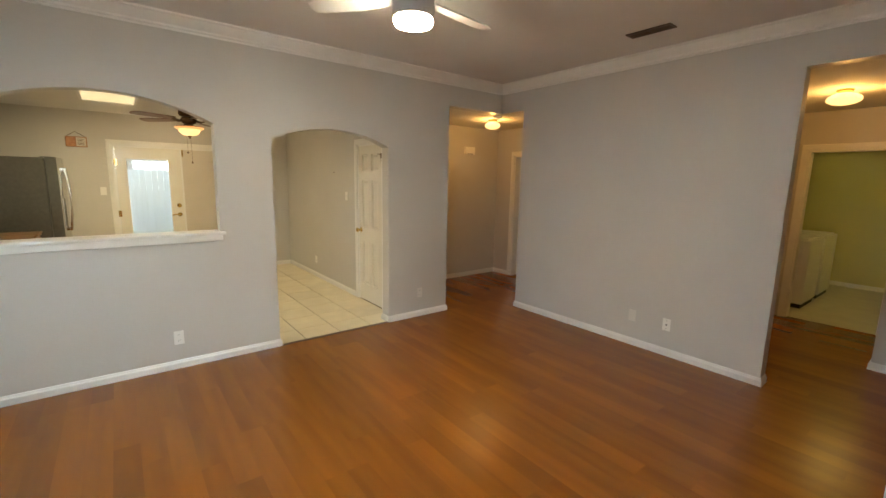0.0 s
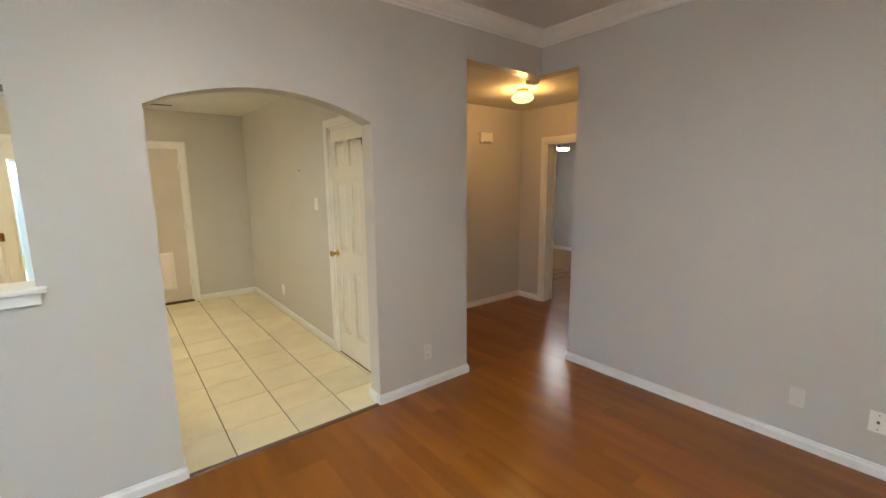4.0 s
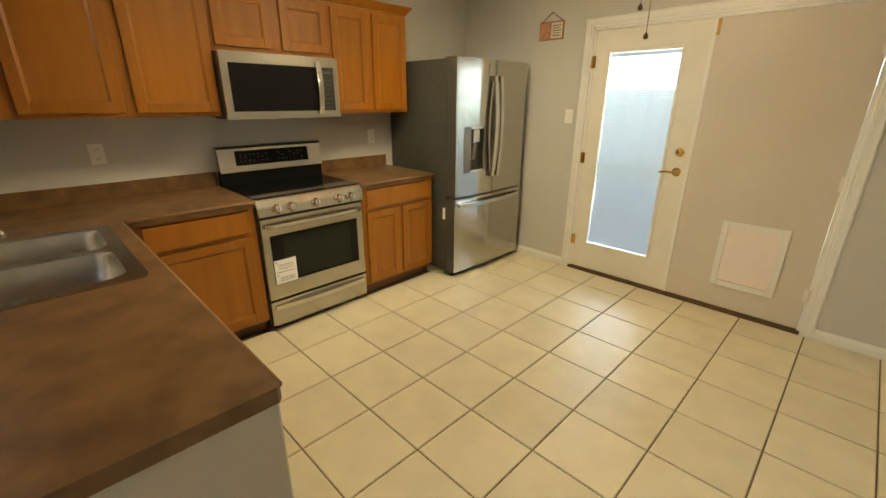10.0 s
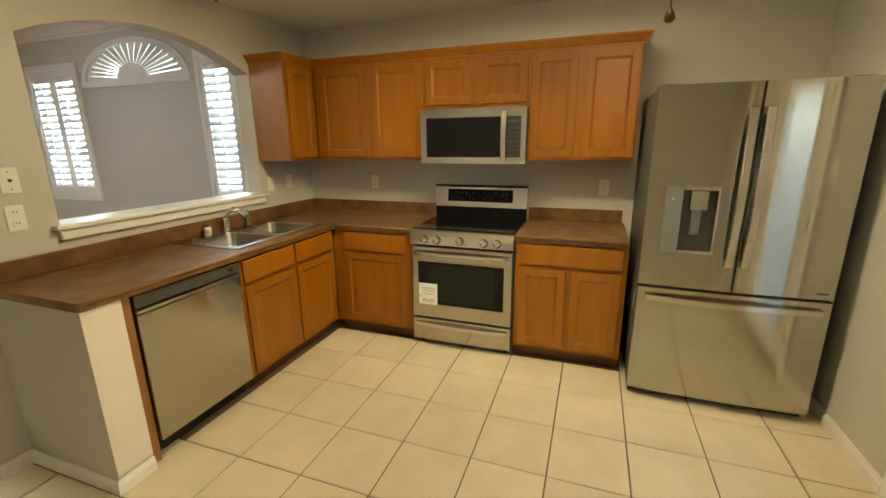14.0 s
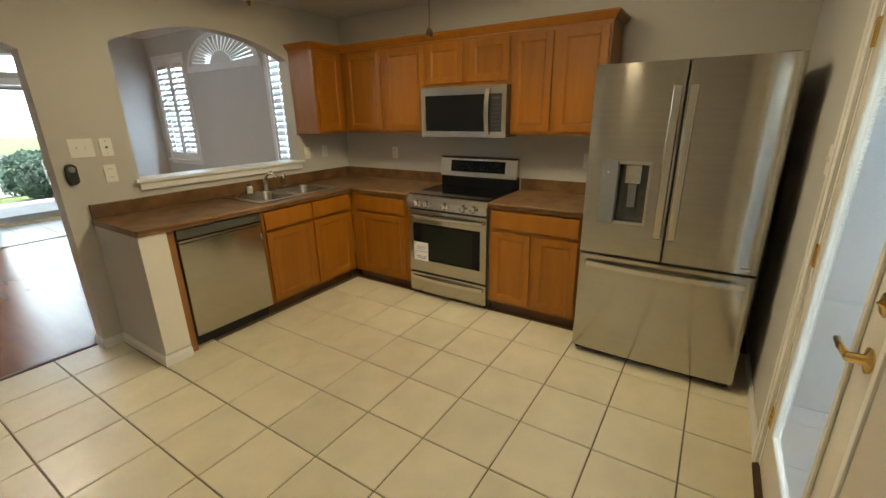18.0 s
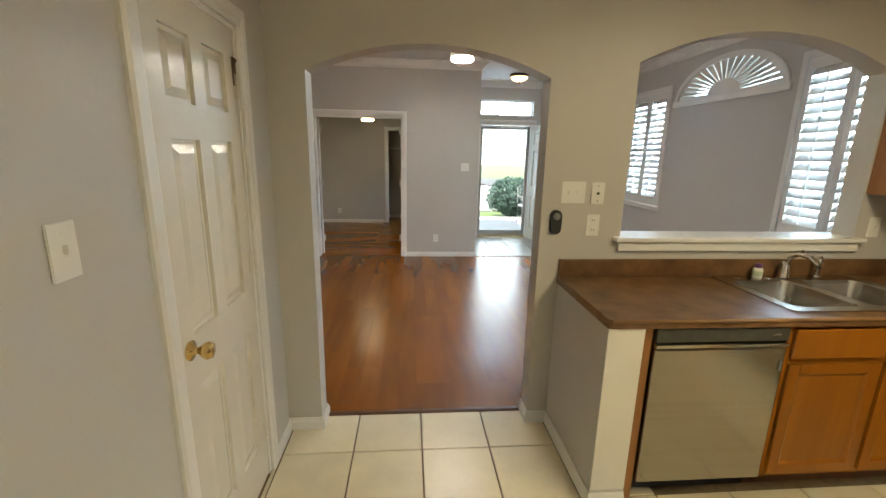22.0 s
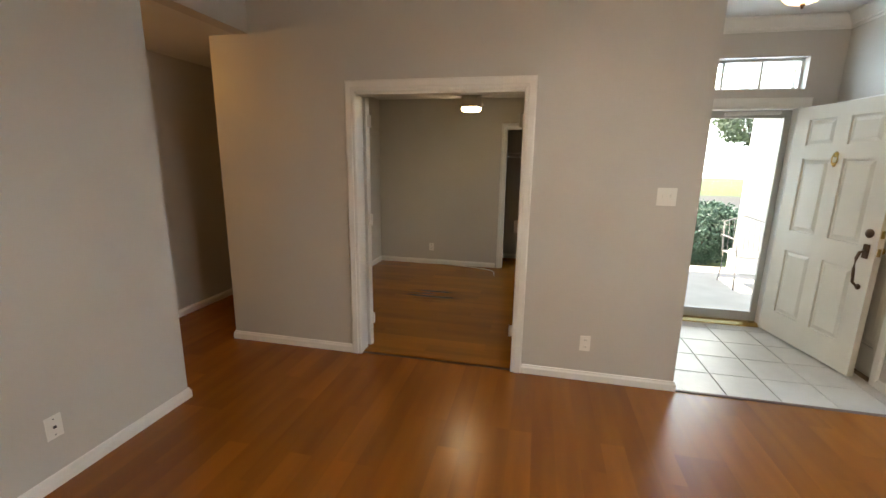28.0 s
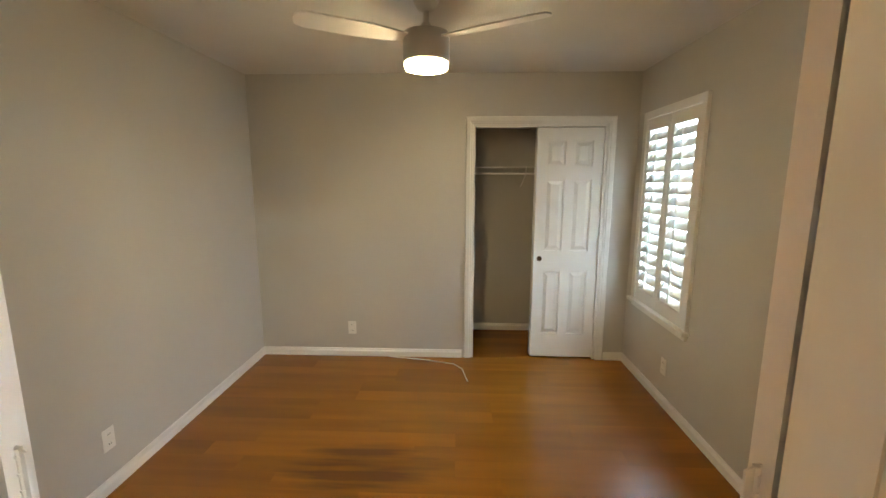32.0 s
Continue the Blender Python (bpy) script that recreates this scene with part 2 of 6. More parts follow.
def cyl(bm, p, q, r, r2=None, seg=20):
    p, q = Vector(p), Vector(q)
    d = q - p
    m = Matrix.Translation((p + q) / 2) @ d.to_track_quat("Z", "Y").to_matrix().to_4x4()
    bmesh.ops.create_cone(bm, cap_ends=True, segments=seg, radius1=r, radius2=r if r2 is None else r2, depth=d.length, matrix=m)
    return bm


def lathe(bm, profile, centre=(0, 0, 0), seg=32, axis="Z"):
    """Turn a profile of (radius, height) pairs round an axis."""
    cx, cy, cz = centre
    rings = []
    for r, h in profile:
        ring = []
        for i in range(seg):
            a = 2 * math.pi * i / seg
            u, v = max(r, 1e-4) * math.cos(a), max(r, 1e-4) * math.sin(a)
            co = {"Z": (cx + u, cy + v, cz + h), "X": (cx + h, cy + u, cz + v), "Y": (cx + u, cy + h, cz + v)}[axis]
            ring.append(bm.verts.new(co))
        rings.append(ring)
    for a, b in zip(rings, rings[1:]):
        for i in range(seg):
            f = bm.faces.new((a[i], a[(i + 1) % seg], b[(i + 1) % seg], b[i]))
            f.smooth = True
    for ring in (rings[0], rings[-1]):
        bm.faces.new(ring)
    bmesh.ops.recalc_face_normals(bm, faces=bm.faces[:])
    return bm


def tube(bm, pts, r, seg=10):
    """A round bar along a line of points."""
    pts = [Vector(p) for p in pts]
    rings = []
    for i, p in enumerate(pts):
        d = (pts[min(i + 1, len(pts) - 1)] - pts[max(i - 1, 0)]).normalized()
        q = d.to_track_quat("Z", "Y")
        rings.append([bm.verts.new(p + q @ Vector((r * math.cos(2 * math.pi * k / seg), r * math.sin(2 * math.pi * k / seg), 0))) for k in range(seg)])
    for a, b in zip(rings, rings[1:]):
        for i in range(seg):
            bm.faces.new((a[i], a[(i + 1) % seg], b[(i + 1) % seg], b[i])).smooth = True
    bm.faces.new(rings[0]), bm.faces.new(rings[-1])
    bmesh.ops.recalc_face_normals(bm, faces=bm.faces[:])
    return bm


def prism(bm, outline, h0, h1, axis="Z"):
    """A flat outline of (u, v) pairs, drawn out from h0 to h1 along an axis."""
    put = {"Z": lambda u, v, h: (u, v, h), "X": lambda u, v, h: (h, u, v), "Y": lambda u, v, h: (u, h, v)}[axis]
    a = [bm.verts.new(put(u, v, h0)) for u, v in outline]
    b = [bm.verts.new(put(u, v, h1)) for u, v in outline]
    k = len(outline)
    for i in range(k):
        bm.faces.new((a[i], a[(i + 1) % k], b[(i + 1) % k], b[i]))
    bm.faces.new(a), bm.faces.new(b)
    bmesh.ops.recalc_face_normals(bm, faces=bm.faces[:])
    return bm


def mesh_of(bm, name):
    me = bpy.data.meshes.new(name)
    bm.to_mesh(me)
    bm.free()
    return me


def part(name, bm, material, parent=None, label=""):
    me = mesh_of(bm, name)
    me.materials.append(material)
    if material is STEEL:
        uv = me.uv_layers.new(name="brushing").data
        for lp_ in me.loops:
            c = me.vertices[lp_.vertex_index].co
            uv[lp_.index].uv = (c.x + c.y, c.z)
    ob = new(name, me)
    if parent:
        ob.parent = parent
    return tagged(ob, label)


def thing(name, label, category, group="", kind="", at=(0, 0, 0)):
    ob = new(name)
    ob.location = at
    return tagged(ob, label, category, group, kind)


def solid(name, bm, material, label, category, group="", kind=""):
    return tagged(part(name, bm, material), label, category, group, kind)


def shape_fill(outer, holes=()):
    """A flat filled outline with holes, in (u, v)."""
    bm = bmesh.new()
    for loop in (outer, *holes):
        vs = [bm.verts.new((u, v, 0)) for u, v in loop]
        for i in range(len(vs)):
            bm.edges.new((vs[i], vs[(i + 1) % len(vs)]))
    bmesh.ops.triangle_fill(bm, use_beauty=True, edges=bm.edges[:])
    return bm


def arch_pts(a0, a1, spring, rise, n=20):
    """Points of a flat arch from a0 to a1."""
    w = (a1 - a0) / 2
    r = (w * w + rise * rise) / (2 * rise)
    c = (a0 + a1) / 2
    t = math.asin(min(1, w / r))
    return [(c + r * math.sin(-t + 2 * t * i / n), spring + rise - r + r * math.cos(-t + 2 * t * i / n)) for i in range(n + 1)]


def wall(name, axis, at, thick, a0, a1, height, openings=(), material=None, z0=0.0, label="greige painted plaster wall"):
    """A wall along x or y ('axis'), its face at 'at', thickened by 'thick'. openings: (u0, u1, z0, z1, rise)."""
    outer, holes = [(a0, z0)], []
    for u0, u1, b, t, rise in sorted(openings):
        top = arch_pts(u0, u1, t, rise) if rise else [(u0, t), (u1, t)]
        if b <= z0:
            outer += [(u0, z0), *top, (u1, z0)]
        else:
            holes.append([(u0, b), *top, (u1, b)])
    outer += [(a1, z0), (a1, height), (a0, height)]
    clean = []
    for p in outer:
        if not clean or (abs(p[0] - clean[-1][0]) + abs(p[1] - clean[-1][1])) > 1e-5:
            clean.append(p)
    bm = shape_fill(clean, holes)
    r = bmesh.ops.extrude_face_region(bm, geom=bm.faces[:])
    for v in (g for g in r["geom"] if isinstance(g, bmesh.types.BMVert)):
        v.co.z = thick
    for v in bm.verts:
        u, z, d = v.co
        v.co = (u, at + d, z) if axis == "x" else (at + d, u, z)
    bmesh.ops.recalc_face_normals(bm, faces=bm.faces[:])
    return solid(name, bm, material or PAINT, label, "wall", kind="structure")


BASE_PROFILE = ((0, 0), (0.016, 0), (0.016, 0.046), (0.010, 0.058), (0.007, 0.070), (0, 0.070))


def run_profile(bm, pts, profile, side=1, z=0.0):
    """Sweep a profile of (out, up) along a line of plan points with mitred corners; 'out' is to the left of the way for side 1."""
    P = [Vector((x, y, 0)) for x, y in pts]
    rings = []
    for i, p in enumerate(P):
        ds = []
        if i > 0:
            ds.append((p - P[i - 1]).normalized())
        if i < len(P) - 1:
            ds.append((P[i + 1] - p).normalized())
        ns = [Vector((-d.y, d.x, 0)) * side for d in ds]
        nrm = ns[0] if len(ns) == 1 else (ns[0] + ns[1]) / max(0.2, 1 + ns[0].dot(ns[1]))
        rings.append([bm.verts.new(p + nrm * o + Vector((0, 0, z + u))) for o, u in profile])
    k = len(profile)
    for a, b in zip(rings, rings[1:]):
        for i in range(k):
            bm.faces.new((a[i], a[(i + 1) % k], b[(i + 1) % k], b[i]))
    bm.faces.new(rings[0]), bm.faces.new(rings[-1])
    bmesh.ops.recalc_face_normals(bm, faces=bm.faces[:])
    return bm


def baseboard(*pts, side=1):
    return solid("baseboard", run_profile(bmesh.new(), pts, BASE_PROFILE, side), TRIM, "white painted moulded baseboard along the wall", "baseboard", kind="structure")


def casing(name, axis, at, out, u0, u1, z1, width=0.07, z0=0.0, label="white moulded door casing"):
    """A moulded frame round an opening u0..u1 up to z1, proud of the face 'at' by out (signed)."""
    prof = ((0, 0), (0, 0.55), (0.12, 0.75), (0.30, 0.75), (0.36, 1.0), (0.86, 1.0), (1.0, 0.6), (1.0, 0))
    bm = bmesh.new()
    corners = [(u0, z0), (u0, z1), (u1, z1), (u1, z0)]
    dirs = [(-1, 0), (-1, 1), (1, 1), (1, 0)]
    rings = []
    for (u, z), (du, dz) in zip(corners, dirs):
        ring = []
        for w, d in prof:
            uu, zz, dd = u + du * w * width, z + dz * w * width, at + d * out
            ring.append(bm.verts.new((uu, dd, zz) if axis == "x" else (dd, uu, zz)))
        rings.append(ring)
    pairs = list(zip(rings, rings[1:]))
    k = len(prof)
    for a, b in pairs:
        for i in range(k):
            bm.faces.new((a[i], a[(i + 1) % k], b[(i + 1) % k], b[i]))
    bm.faces.new(rings[0]), bm.faces.new(rings[-1])
    bmesh.ops.recalc_face_normals(bm, faces=bm.faces[:])
    return solid(name, bm, TRIM, label, "trim", kind="structure")


# ---- the structure ----
W, E_, S, N = -3.05, 2.378, -3.945, 0.0   # living room
KW, KE, KS, KN = -3.02, 0.885, 0.13, 3.95  # kitchen
LC, KC, HC, SC = 2.80, 2.48, 2.465, 2.41   # ceilings

# living room and kitchen
wall("wall_arches", "x", 0.0, KS, -3.17, 1.52, LC, [(-2.352, -0.952, 1.135, 2.03, 0.17), (-0.500, 0.700, 0.0, 1.94, 0.135)])
wall("wall_hall_header_north", "x", 0.0, KS, 1.52, E_ + 0.12, LC, z0=HC)
wall("wall_east_living", "y", E_, 0.12, -3.05, -0.38, LC)
wall("wall_hall_header_east", "y", E_, 0.12, -0.38, 0.0, LC, z0=HC)
wall("wall_hall_header_south", "y", E_, 0.12, S - 0.12, -3.05, LC, z0=HC)
wall("wall_west_living", "y", W - 0.16, 0.16, -4.12, 0.13, LC, [(-3.80, -2.99, 0.93, 2.38, 0), (-1.11, -0.30, 0.93, 2.38, 0), (-2.82, -1.30, 2.20, 2.21, 0.37)])
wall("wall_study", "x", S - 0.12, 0.12, -0.81, 2.72, LC, [(0.305, 1.550, 0.0, 2.040, 0)])
wall("wall_bay_south", "x", -4.12, 0.12, W, -2.28, LC)
wall("wall_entry_west", "y", -2.40, 0.12, -5.43, -4.12, LC, [(-5.18, -4.42, 0.0, 2.03, 0)])
wall("wall_entry_front", "x", -5.57, 0.14, -2.40, -0.81, LC, [(-2.02, -1.06, 0.0, 2.08, 0), (-2.02, -1.06, 2.22, 2.49, 0)])
solid("ceiling_living", B(W - 0.16, E_ + 0.12, -5.57, KS, LC, LC + 0.12), CEIL, "white textured flat living room ceiling", "ceiling", kind="structure")

# kitchen
wall("wall_kitchen_west", "y", KW - 0.14, 0.14, KS, KN, KC + 0.05)
wall("wall_kitchen_east", "y", KE, 0.12, KS, KN, KC + 0.05, [(0.455, 1.105, 0.0, 2.035, 0)])
wall("wall_kitchen_north", "x", KN, 0.14, KW - 0.14, KE + 0.12, KC + 0.05, [(-1.63, 0.10, 0.0, 2.03, 0)])
solid("ceiling_kitchen", B(KW - 0.14, KE + 0.12, KS, KN + 0.14, KC, KC + 0.1), CEIL, "white textured flat kitchen ceiling", "ceiling", kind="structure")

# hall behind the arch wall
wall("wall_hall_chime", "x", 1.33, 0.12, 1.005, 3.66, HC)
wall("wall_hall_door", "y", 3.66, 0.12, -1.2, 4.6, HC, [(0.10, 0.92, 0.0, 2.03, 0)])
wall("wall_hall_back", "x", -0.74, 0.12, 2.498, 3.66, HC)
wall("wall_hall_west", "y", 1.40, 0.12, KS, 1.33, HC)
solid("ceiling_hall", B(1.52, 3.78, KS, 1.45, HC, HC + 0.1), CEIL, "white flat hall ceiling", "ceiling", kind="structure")
solid("ceiling_hall_east", B(E_ + 0.12, 3.78, -0.74, KS, HC, HC + 0.1), CEIL, "white flat hall ceiling", "ceiling", kind="structure")
# bedroom beyond the hall door
wall("wall_bedroom_far", "y", 7.40, 0.12, -1.2, 4.6, HC)
wall("wall_bedroom_north", "x", 4.6, 0.12, 3.78, 7.52, HC)
wall("wall_bedroom_south", "x", -1.32, 0.12, 3.78, 7.52, HC)
solid("ceiling_bedroom", B(3.78, 7.52, -1.32, 4.72, HC, HC + 0.1), CEIL, "white flat bedroom ceiling", "ceiling", kind="structure")

# hall to the laundry
wall("wall_laundry_hall_north", "x", -2.50, 0.12, 2.498, 4.86, HC)
wall("wall_laundry_hall_corner", "y", 3.60, 0.12, -6.2, -3.54, HC)
wall("wall_laundry_hall_south", "x", -3.66, 0.12, 3.72, 4.86, HC)
wall("wall_laundry_door", "y", 4.86, 0.12, -3.66, -2.38, HC, [(-3.45, -2.62, 0.0, 2.03, 0)])
wall("wall_laundry_hall_end", "x", -6.32, 0.12, 2.72, 3.72, HC)
solid("ceiling_laundry_hall", B(E_ + 0.12, 4.98, -6.32, -2.38, HC, HC + 0.1), CEIL, "white flat hall ceiling", "ceiling", kind="structure")
wall("wall_laundry_far", "y", 7.75, 0.12, -4.2, -1.9, HC, material=YPAINT, label="yellow painted laundry wall")
wall("wall_laundry_north", "x", -1.9, 0.12, 4.98, 7.87, HC, material=YPAINT, label="yellow painted laundry wall")
wall("wall_laundry_south", "x", -4.32, 0.12, 4.98, 7.87, HC, material=YPAINT, label="yellow painted laundry wall")
solid("ceiling_laundry", B(4.98, 7.87, -4.32, -1.78, HC, HC + 0.1), CEIL, "white flat laundry ceiling", "ceiling", kind="structure")

# study
SW, SE, SS = -0.65, 2.55, -7.05
wall("wall_study_east", "y", SE, 0.17, SS, S - 0.12, SC + 0.05)
wall("wall_study_west", "y", SW - 0.16, 0.16, SS, S - 0.12, LC, [(-6.86, -6.13, 0.62, 2.02, 0)])
wall("wall_study_back", "x", SS - 0.12, 0.12, SW - 0.16, SE + 0.17, SC + 0.05, [(-0.41, 0.68, 0.0, 2.01, 0)])
solid("ceiling_study", B(SW - 0.16, SE + 0.17, SS - 0.85, S - 0.12, SC, SC + 0.1), CEIL, "white textured flat study ceiling", "ceiling", kind="structure")
wall("wall_closet_back", "x", SS - 0.82, 0.1, -0.81, 1.1, SC)
wall("wall_closet_east", "y", 1.0, 0.1, SS - 0.72, SS - 0.12, SC)
wall("wall_closet_west", "y", -0.81, 0.1, SS - 0.72, SS - 0.12, SC)

# ground floor slabs under the finished floors
solid("floor_living", B(W - 0.16, E_ + 0.12, S - 0.12, 0.02, -0.10, -0.012), SEAM, "dark underlay below the laminate planks", "floor", kind="structure")
solid("floor_kitchen", B(KW - 0.14, KE + 0.12, 0.02, KN + 0.14, -0.10, -0.006), GROUT, "brown grout bed between kitchen tiles", "floor", kind="structure")
solid("floor_coat_closet", B(-2.95, -2.2805, -5.42, -4.125, -0.10, 0.0), GROUT, "brown closet floor behind the closed door", "floor", kind="structure")
wall("wall_coat_closet_back", "y", -3.07, 0.12, -5.55, -4.13, LC)
wall("wall_coat_closet_front", "x", -5.55, 0.12, -2.945, -2.405, LC)
solid("floor_entry", B(-2.28, -0.81, -5.57, S - 0.12, -0.10, -0.006), GROUT, "grout bed between entry tiles", "floor", kind="structure")
solid("floor_hall", B(E_ + 0.12, 3.60, -0.74, 1.45, -0.10, -0.012), SEAM, "dark underlay below the hall planks", "floor", kind="structure")
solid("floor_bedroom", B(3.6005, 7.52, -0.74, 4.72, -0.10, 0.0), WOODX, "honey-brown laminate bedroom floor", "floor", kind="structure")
solid("floor_hall_north", B(1.52, E_ + 0.12, 0.0205, 1.45, -0.10, -0.012), SEAM, "dark underlay below the hall planks", "floor", kind="structure")
solid("floor_hall_end", B(2.72, 3.72, -6.32, -4.0605, -0.10, 0.0), WOOD, "red-brown laminate hall floor", "floor", kind="structure")
solid("floor_laundry_hall", B(E_ + 0.12, 4.92, -4.06, -2.38, -0.10, -0.012), SEAM, "dark underlay below the hall planks", "floor", kind="structure")
solid("floor_laundry", B(4.92, 7.87, -4.32, -1.78, -0.10, 0.0), ENTRYTILE, "beige laundry tile floor", "floor", kind="structure")
solid("floor_study", B(SW - 0.16, SE + 0.17, SS - 0.85, S - 0.12, -0.10, -0.012), SEAM, "dark underlay below the study planks", "floor", kind="structure")
solid("wall_pantry_back", B(1.28, 1.40, KS, 1.33, 0, HC), PAINT, "painted wall behind the pantry", "wall", kind="structure")

# crown moulding of the living room and entry
solid("trim_crown", run_profile(bmesh.new(), [(-0.81, -5.43), (-0.81, S), (E_, S), (E_, N), (W, N), (W, -4.0), (-2.28, -4.0), (-2.28, -5.43), (-0.81, -5.43)], [(0, 0)] + [(o, u) for o, u in ((0.095, 0), (0.095, -0.014), (0.082, -0.020), (0.070, -0.034), (0.046, -0.056), (0.024, -0.074), (0.020, -0.088), (0.010, -0.094), (0.010, -0.108), (0, -0.108))], 1, LC), TRIM, "white stepped crown moulding below the ceiling", "trim", kind="structure")

# baseboards
baseboard((-0.50, 0.02), (-0.50, 0.0), (W, N), (W, -4.0), (-2.28, -4.0), (-2.28, -4.36), side=1)
baseboard((1.52, 0.13), (1.52, 0.0), (0.70, 0.0), (0.70, 0.02), side=1)
baseboard((E_ + 0.12, -3.05), (E_, -3.05), (E_, -0.38), (E_ + 0.12, -0.38), side=1)
baseboard((0.243, S), (-0.81, S), (-0.81, S - 0.03), side=-1)
baseboard((1.611, S), (2.72, S), (2.72, -6.20), side=1)
baseboard((3.60, -6.20), (3.60, -3.54), (4.86, -3.54), side=1)
baseboard((0.70, 0.03), (0.70, KS), (KE, KS), (KE, 0.384), side=1)
baseboard((-0.50, 0.03), (-0.50, KS), (-0.62, KS), (-0.62, 0.752), (-0.78, 0.752), side=-1)
baseboard((KE, 1.176), (KE, KN), (0.17, KN), side=1)
baseboard((-1.703, KN), (-2.6, KN), side=1)
baseboard((1.52, 0.13), (1.52, 1.33), (3.66, 1.33), (3.66, 0.99), side=-1)
baseboard((0.76, SS), (SE, SS), (SE, S - 0.12), (1.60, S - 0.12), side=1)
baseboard((-0.48, SS), (SW, SS), (SW, S - 0.12), (0.27, S - 0.12), side=-1)
baseboard((-0.71, SS - 0.72), (1.0, SS - 0.72), side=1)
baseboard((4.98, -4.2), (7.75, -4.2), (7.75, -1.9), side=1)
baseboard((7.40, -1.2), (7.40, 4.6), side=1)


# ---- doors, windows and their trim ----
def jamb(name, axis, at0, at1, u0, u1, z1, t=0.02, label="white painted door lining"):
    """The lining of a door opening, through the wall from at0 to at1."""
    th = thing(name, label, "door frame", kind="structure")
    for n, a in (("side_lining", (u0, u0 + t, 0, z1)), ("side_lining", (u1 - t, u1, 0, z1)), ("head_lining", (u0 + t, u1 - t, z1 - t, z1))):
        uu0, uu1, za, zb = a
        part(n, B(uu0, uu1, at0, at1, za, zb) if axis == "x" else B(at0, at1, uu0, uu1, za, zb), TRIM, th)
    return th


def panel_door(name, w, h, label, t=0.036, material=None, kind="structure"):
    """A six-panel door: x from 0 to w, y from 0 to -t, z from 0 to h."""
    material = material or DOORW
    th = thing(name, label, "door", kind=kind)
    st, mid = 0.115 * w / 0.76, 0.10 * w / 0.76
    k = h / 2.03
    rails = [(0, 0.22 * k), (0.80 * k, 0.98 * k), (1.60 * k, 1.71 * k), (1.92 * k, h)]
    bm = bmesh.new()
    for x0, x1 in ((0, st), ((w - mid) / 2, (w + mid) / 2), (w - st, w)):
        box(bm, x0, x1, -t, 0, 0, h)
    cols = ((st, (w - mid) / 2), ((w + mid) / 2, w - st))
    for z0, z1 in rails:
        for x0, x1 in cols:
            box(bm, x0, x1, -t, 0, z0, z1)
    part("door_leaf", bm, material, th)
    for (za, z0), (z1, zb) in zip(rails, rails[1:]):
        for x0, x1 in cols:
            pb = bmesh.new()
            box(pb, x0, x1, -t + 0.014, -0.014, z0, z1)
            for side, ya, yb in ((0, -0.014, -0.003), (1, -t + 0.014, -t + 0.003)):
                o, i = 0.014, 0.042
                a = [pb.verts.new((x, ya, z)) for x, z in ((x0 + o, z0 + o), (x1 - o, z0 + o), (x1 - o, z1 - o), (x0 + o, z1 - o))]
                b = [pb.verts.new((x, yb, z)) for x, z in ((x0 + i, z0 + i), (x1 - i, z0 + i), (x1 - i, z1 - i), (x0 + i, z1 - i))]
                for q in range(4):
                    pb.faces.new((a[q], a[(q + 1) % 4], b[(q + 1) % 4], b[q]))
                pb.faces.new(b)
            bmesh.ops.recalc_face_normals(pb, faces=pb.faces[:])
            part("raised_panel", pb, material, th)
    return th


def knob(parent, x, z, y=0.0, out=1, material=None, label="round brass knob"):
    bm = lathe(bmesh.new(), ((0.031, 0), (0.033, 0.006), (0.014, 0.012), (0.011, 0.030), (0.022, 0.040), (0.029, 0.055), (0.024, 0.068), (0.0, 0.071)), (0, 0, 0), 24, "Y")
    bmesh.ops.transform(bm, matrix=Matrix.Translation((x, y, z)) @ Matrix.Diagonal((1, out, 1, 1)), verts=bm.verts[:])
    bmesh.ops.recalc_face_normals(bm, faces=bm.faces[:])
    return part("knob", bm, material or BRASS, parent, label)


def hinges(parent, x, y, zs, material, d=0.012, label="painted butt hinge"):
    for z in zs:
        bm = cyl(bmesh.new(), (x, y, z - 0.045), (x, y, z + 0.045), 0.006, seg=10)
        box(bm, x - 0.028, x + 0.028, y - 0.002, y + 0.002, z - 0.045, z + 0.045)
        for k in (-0.03, 0.0, 0.03):
            cyl(bm, (x, y, z + k - 0.002), (x, y, z + k + 0.002), 0.0075, seg=10)
        part("hinge", bm, material, parent, label)


# pantry door, closed, in the kitchen's east wall
casing("trim_pantry", "y", KE, -0.018, 0.455, 1.105, 2.035)
jamb("door_frame_pantry", "y", KE + 0.002, KE + 0.118, 0.455, 1.105, 2.035)
pd = panel_door("door_1", 0.608, 2.010, "closed cream six-panel pantry door with brass knob")
knob(pd, 0.556, 0.935, 0.0)
hinges(pd, 0.0, 0.004, (0.25, 1.08, 1.80), DOORW)
lb = B(0.0, 0.03, 0.002, 0.006, 1.80, 1.90)
tube(lb, [(0.015, 0.008, 1.885), (0.03, 0.02, 1.892), (0.075, 0.022, 1.892)], 0.004, 8)
part("flip_latch", lb, BRONZE, pd, "bronze flip latch near the top")
pd.matrix_world = pose(KE + 0.008, 0.476, 0.008, 0, 0, 90)

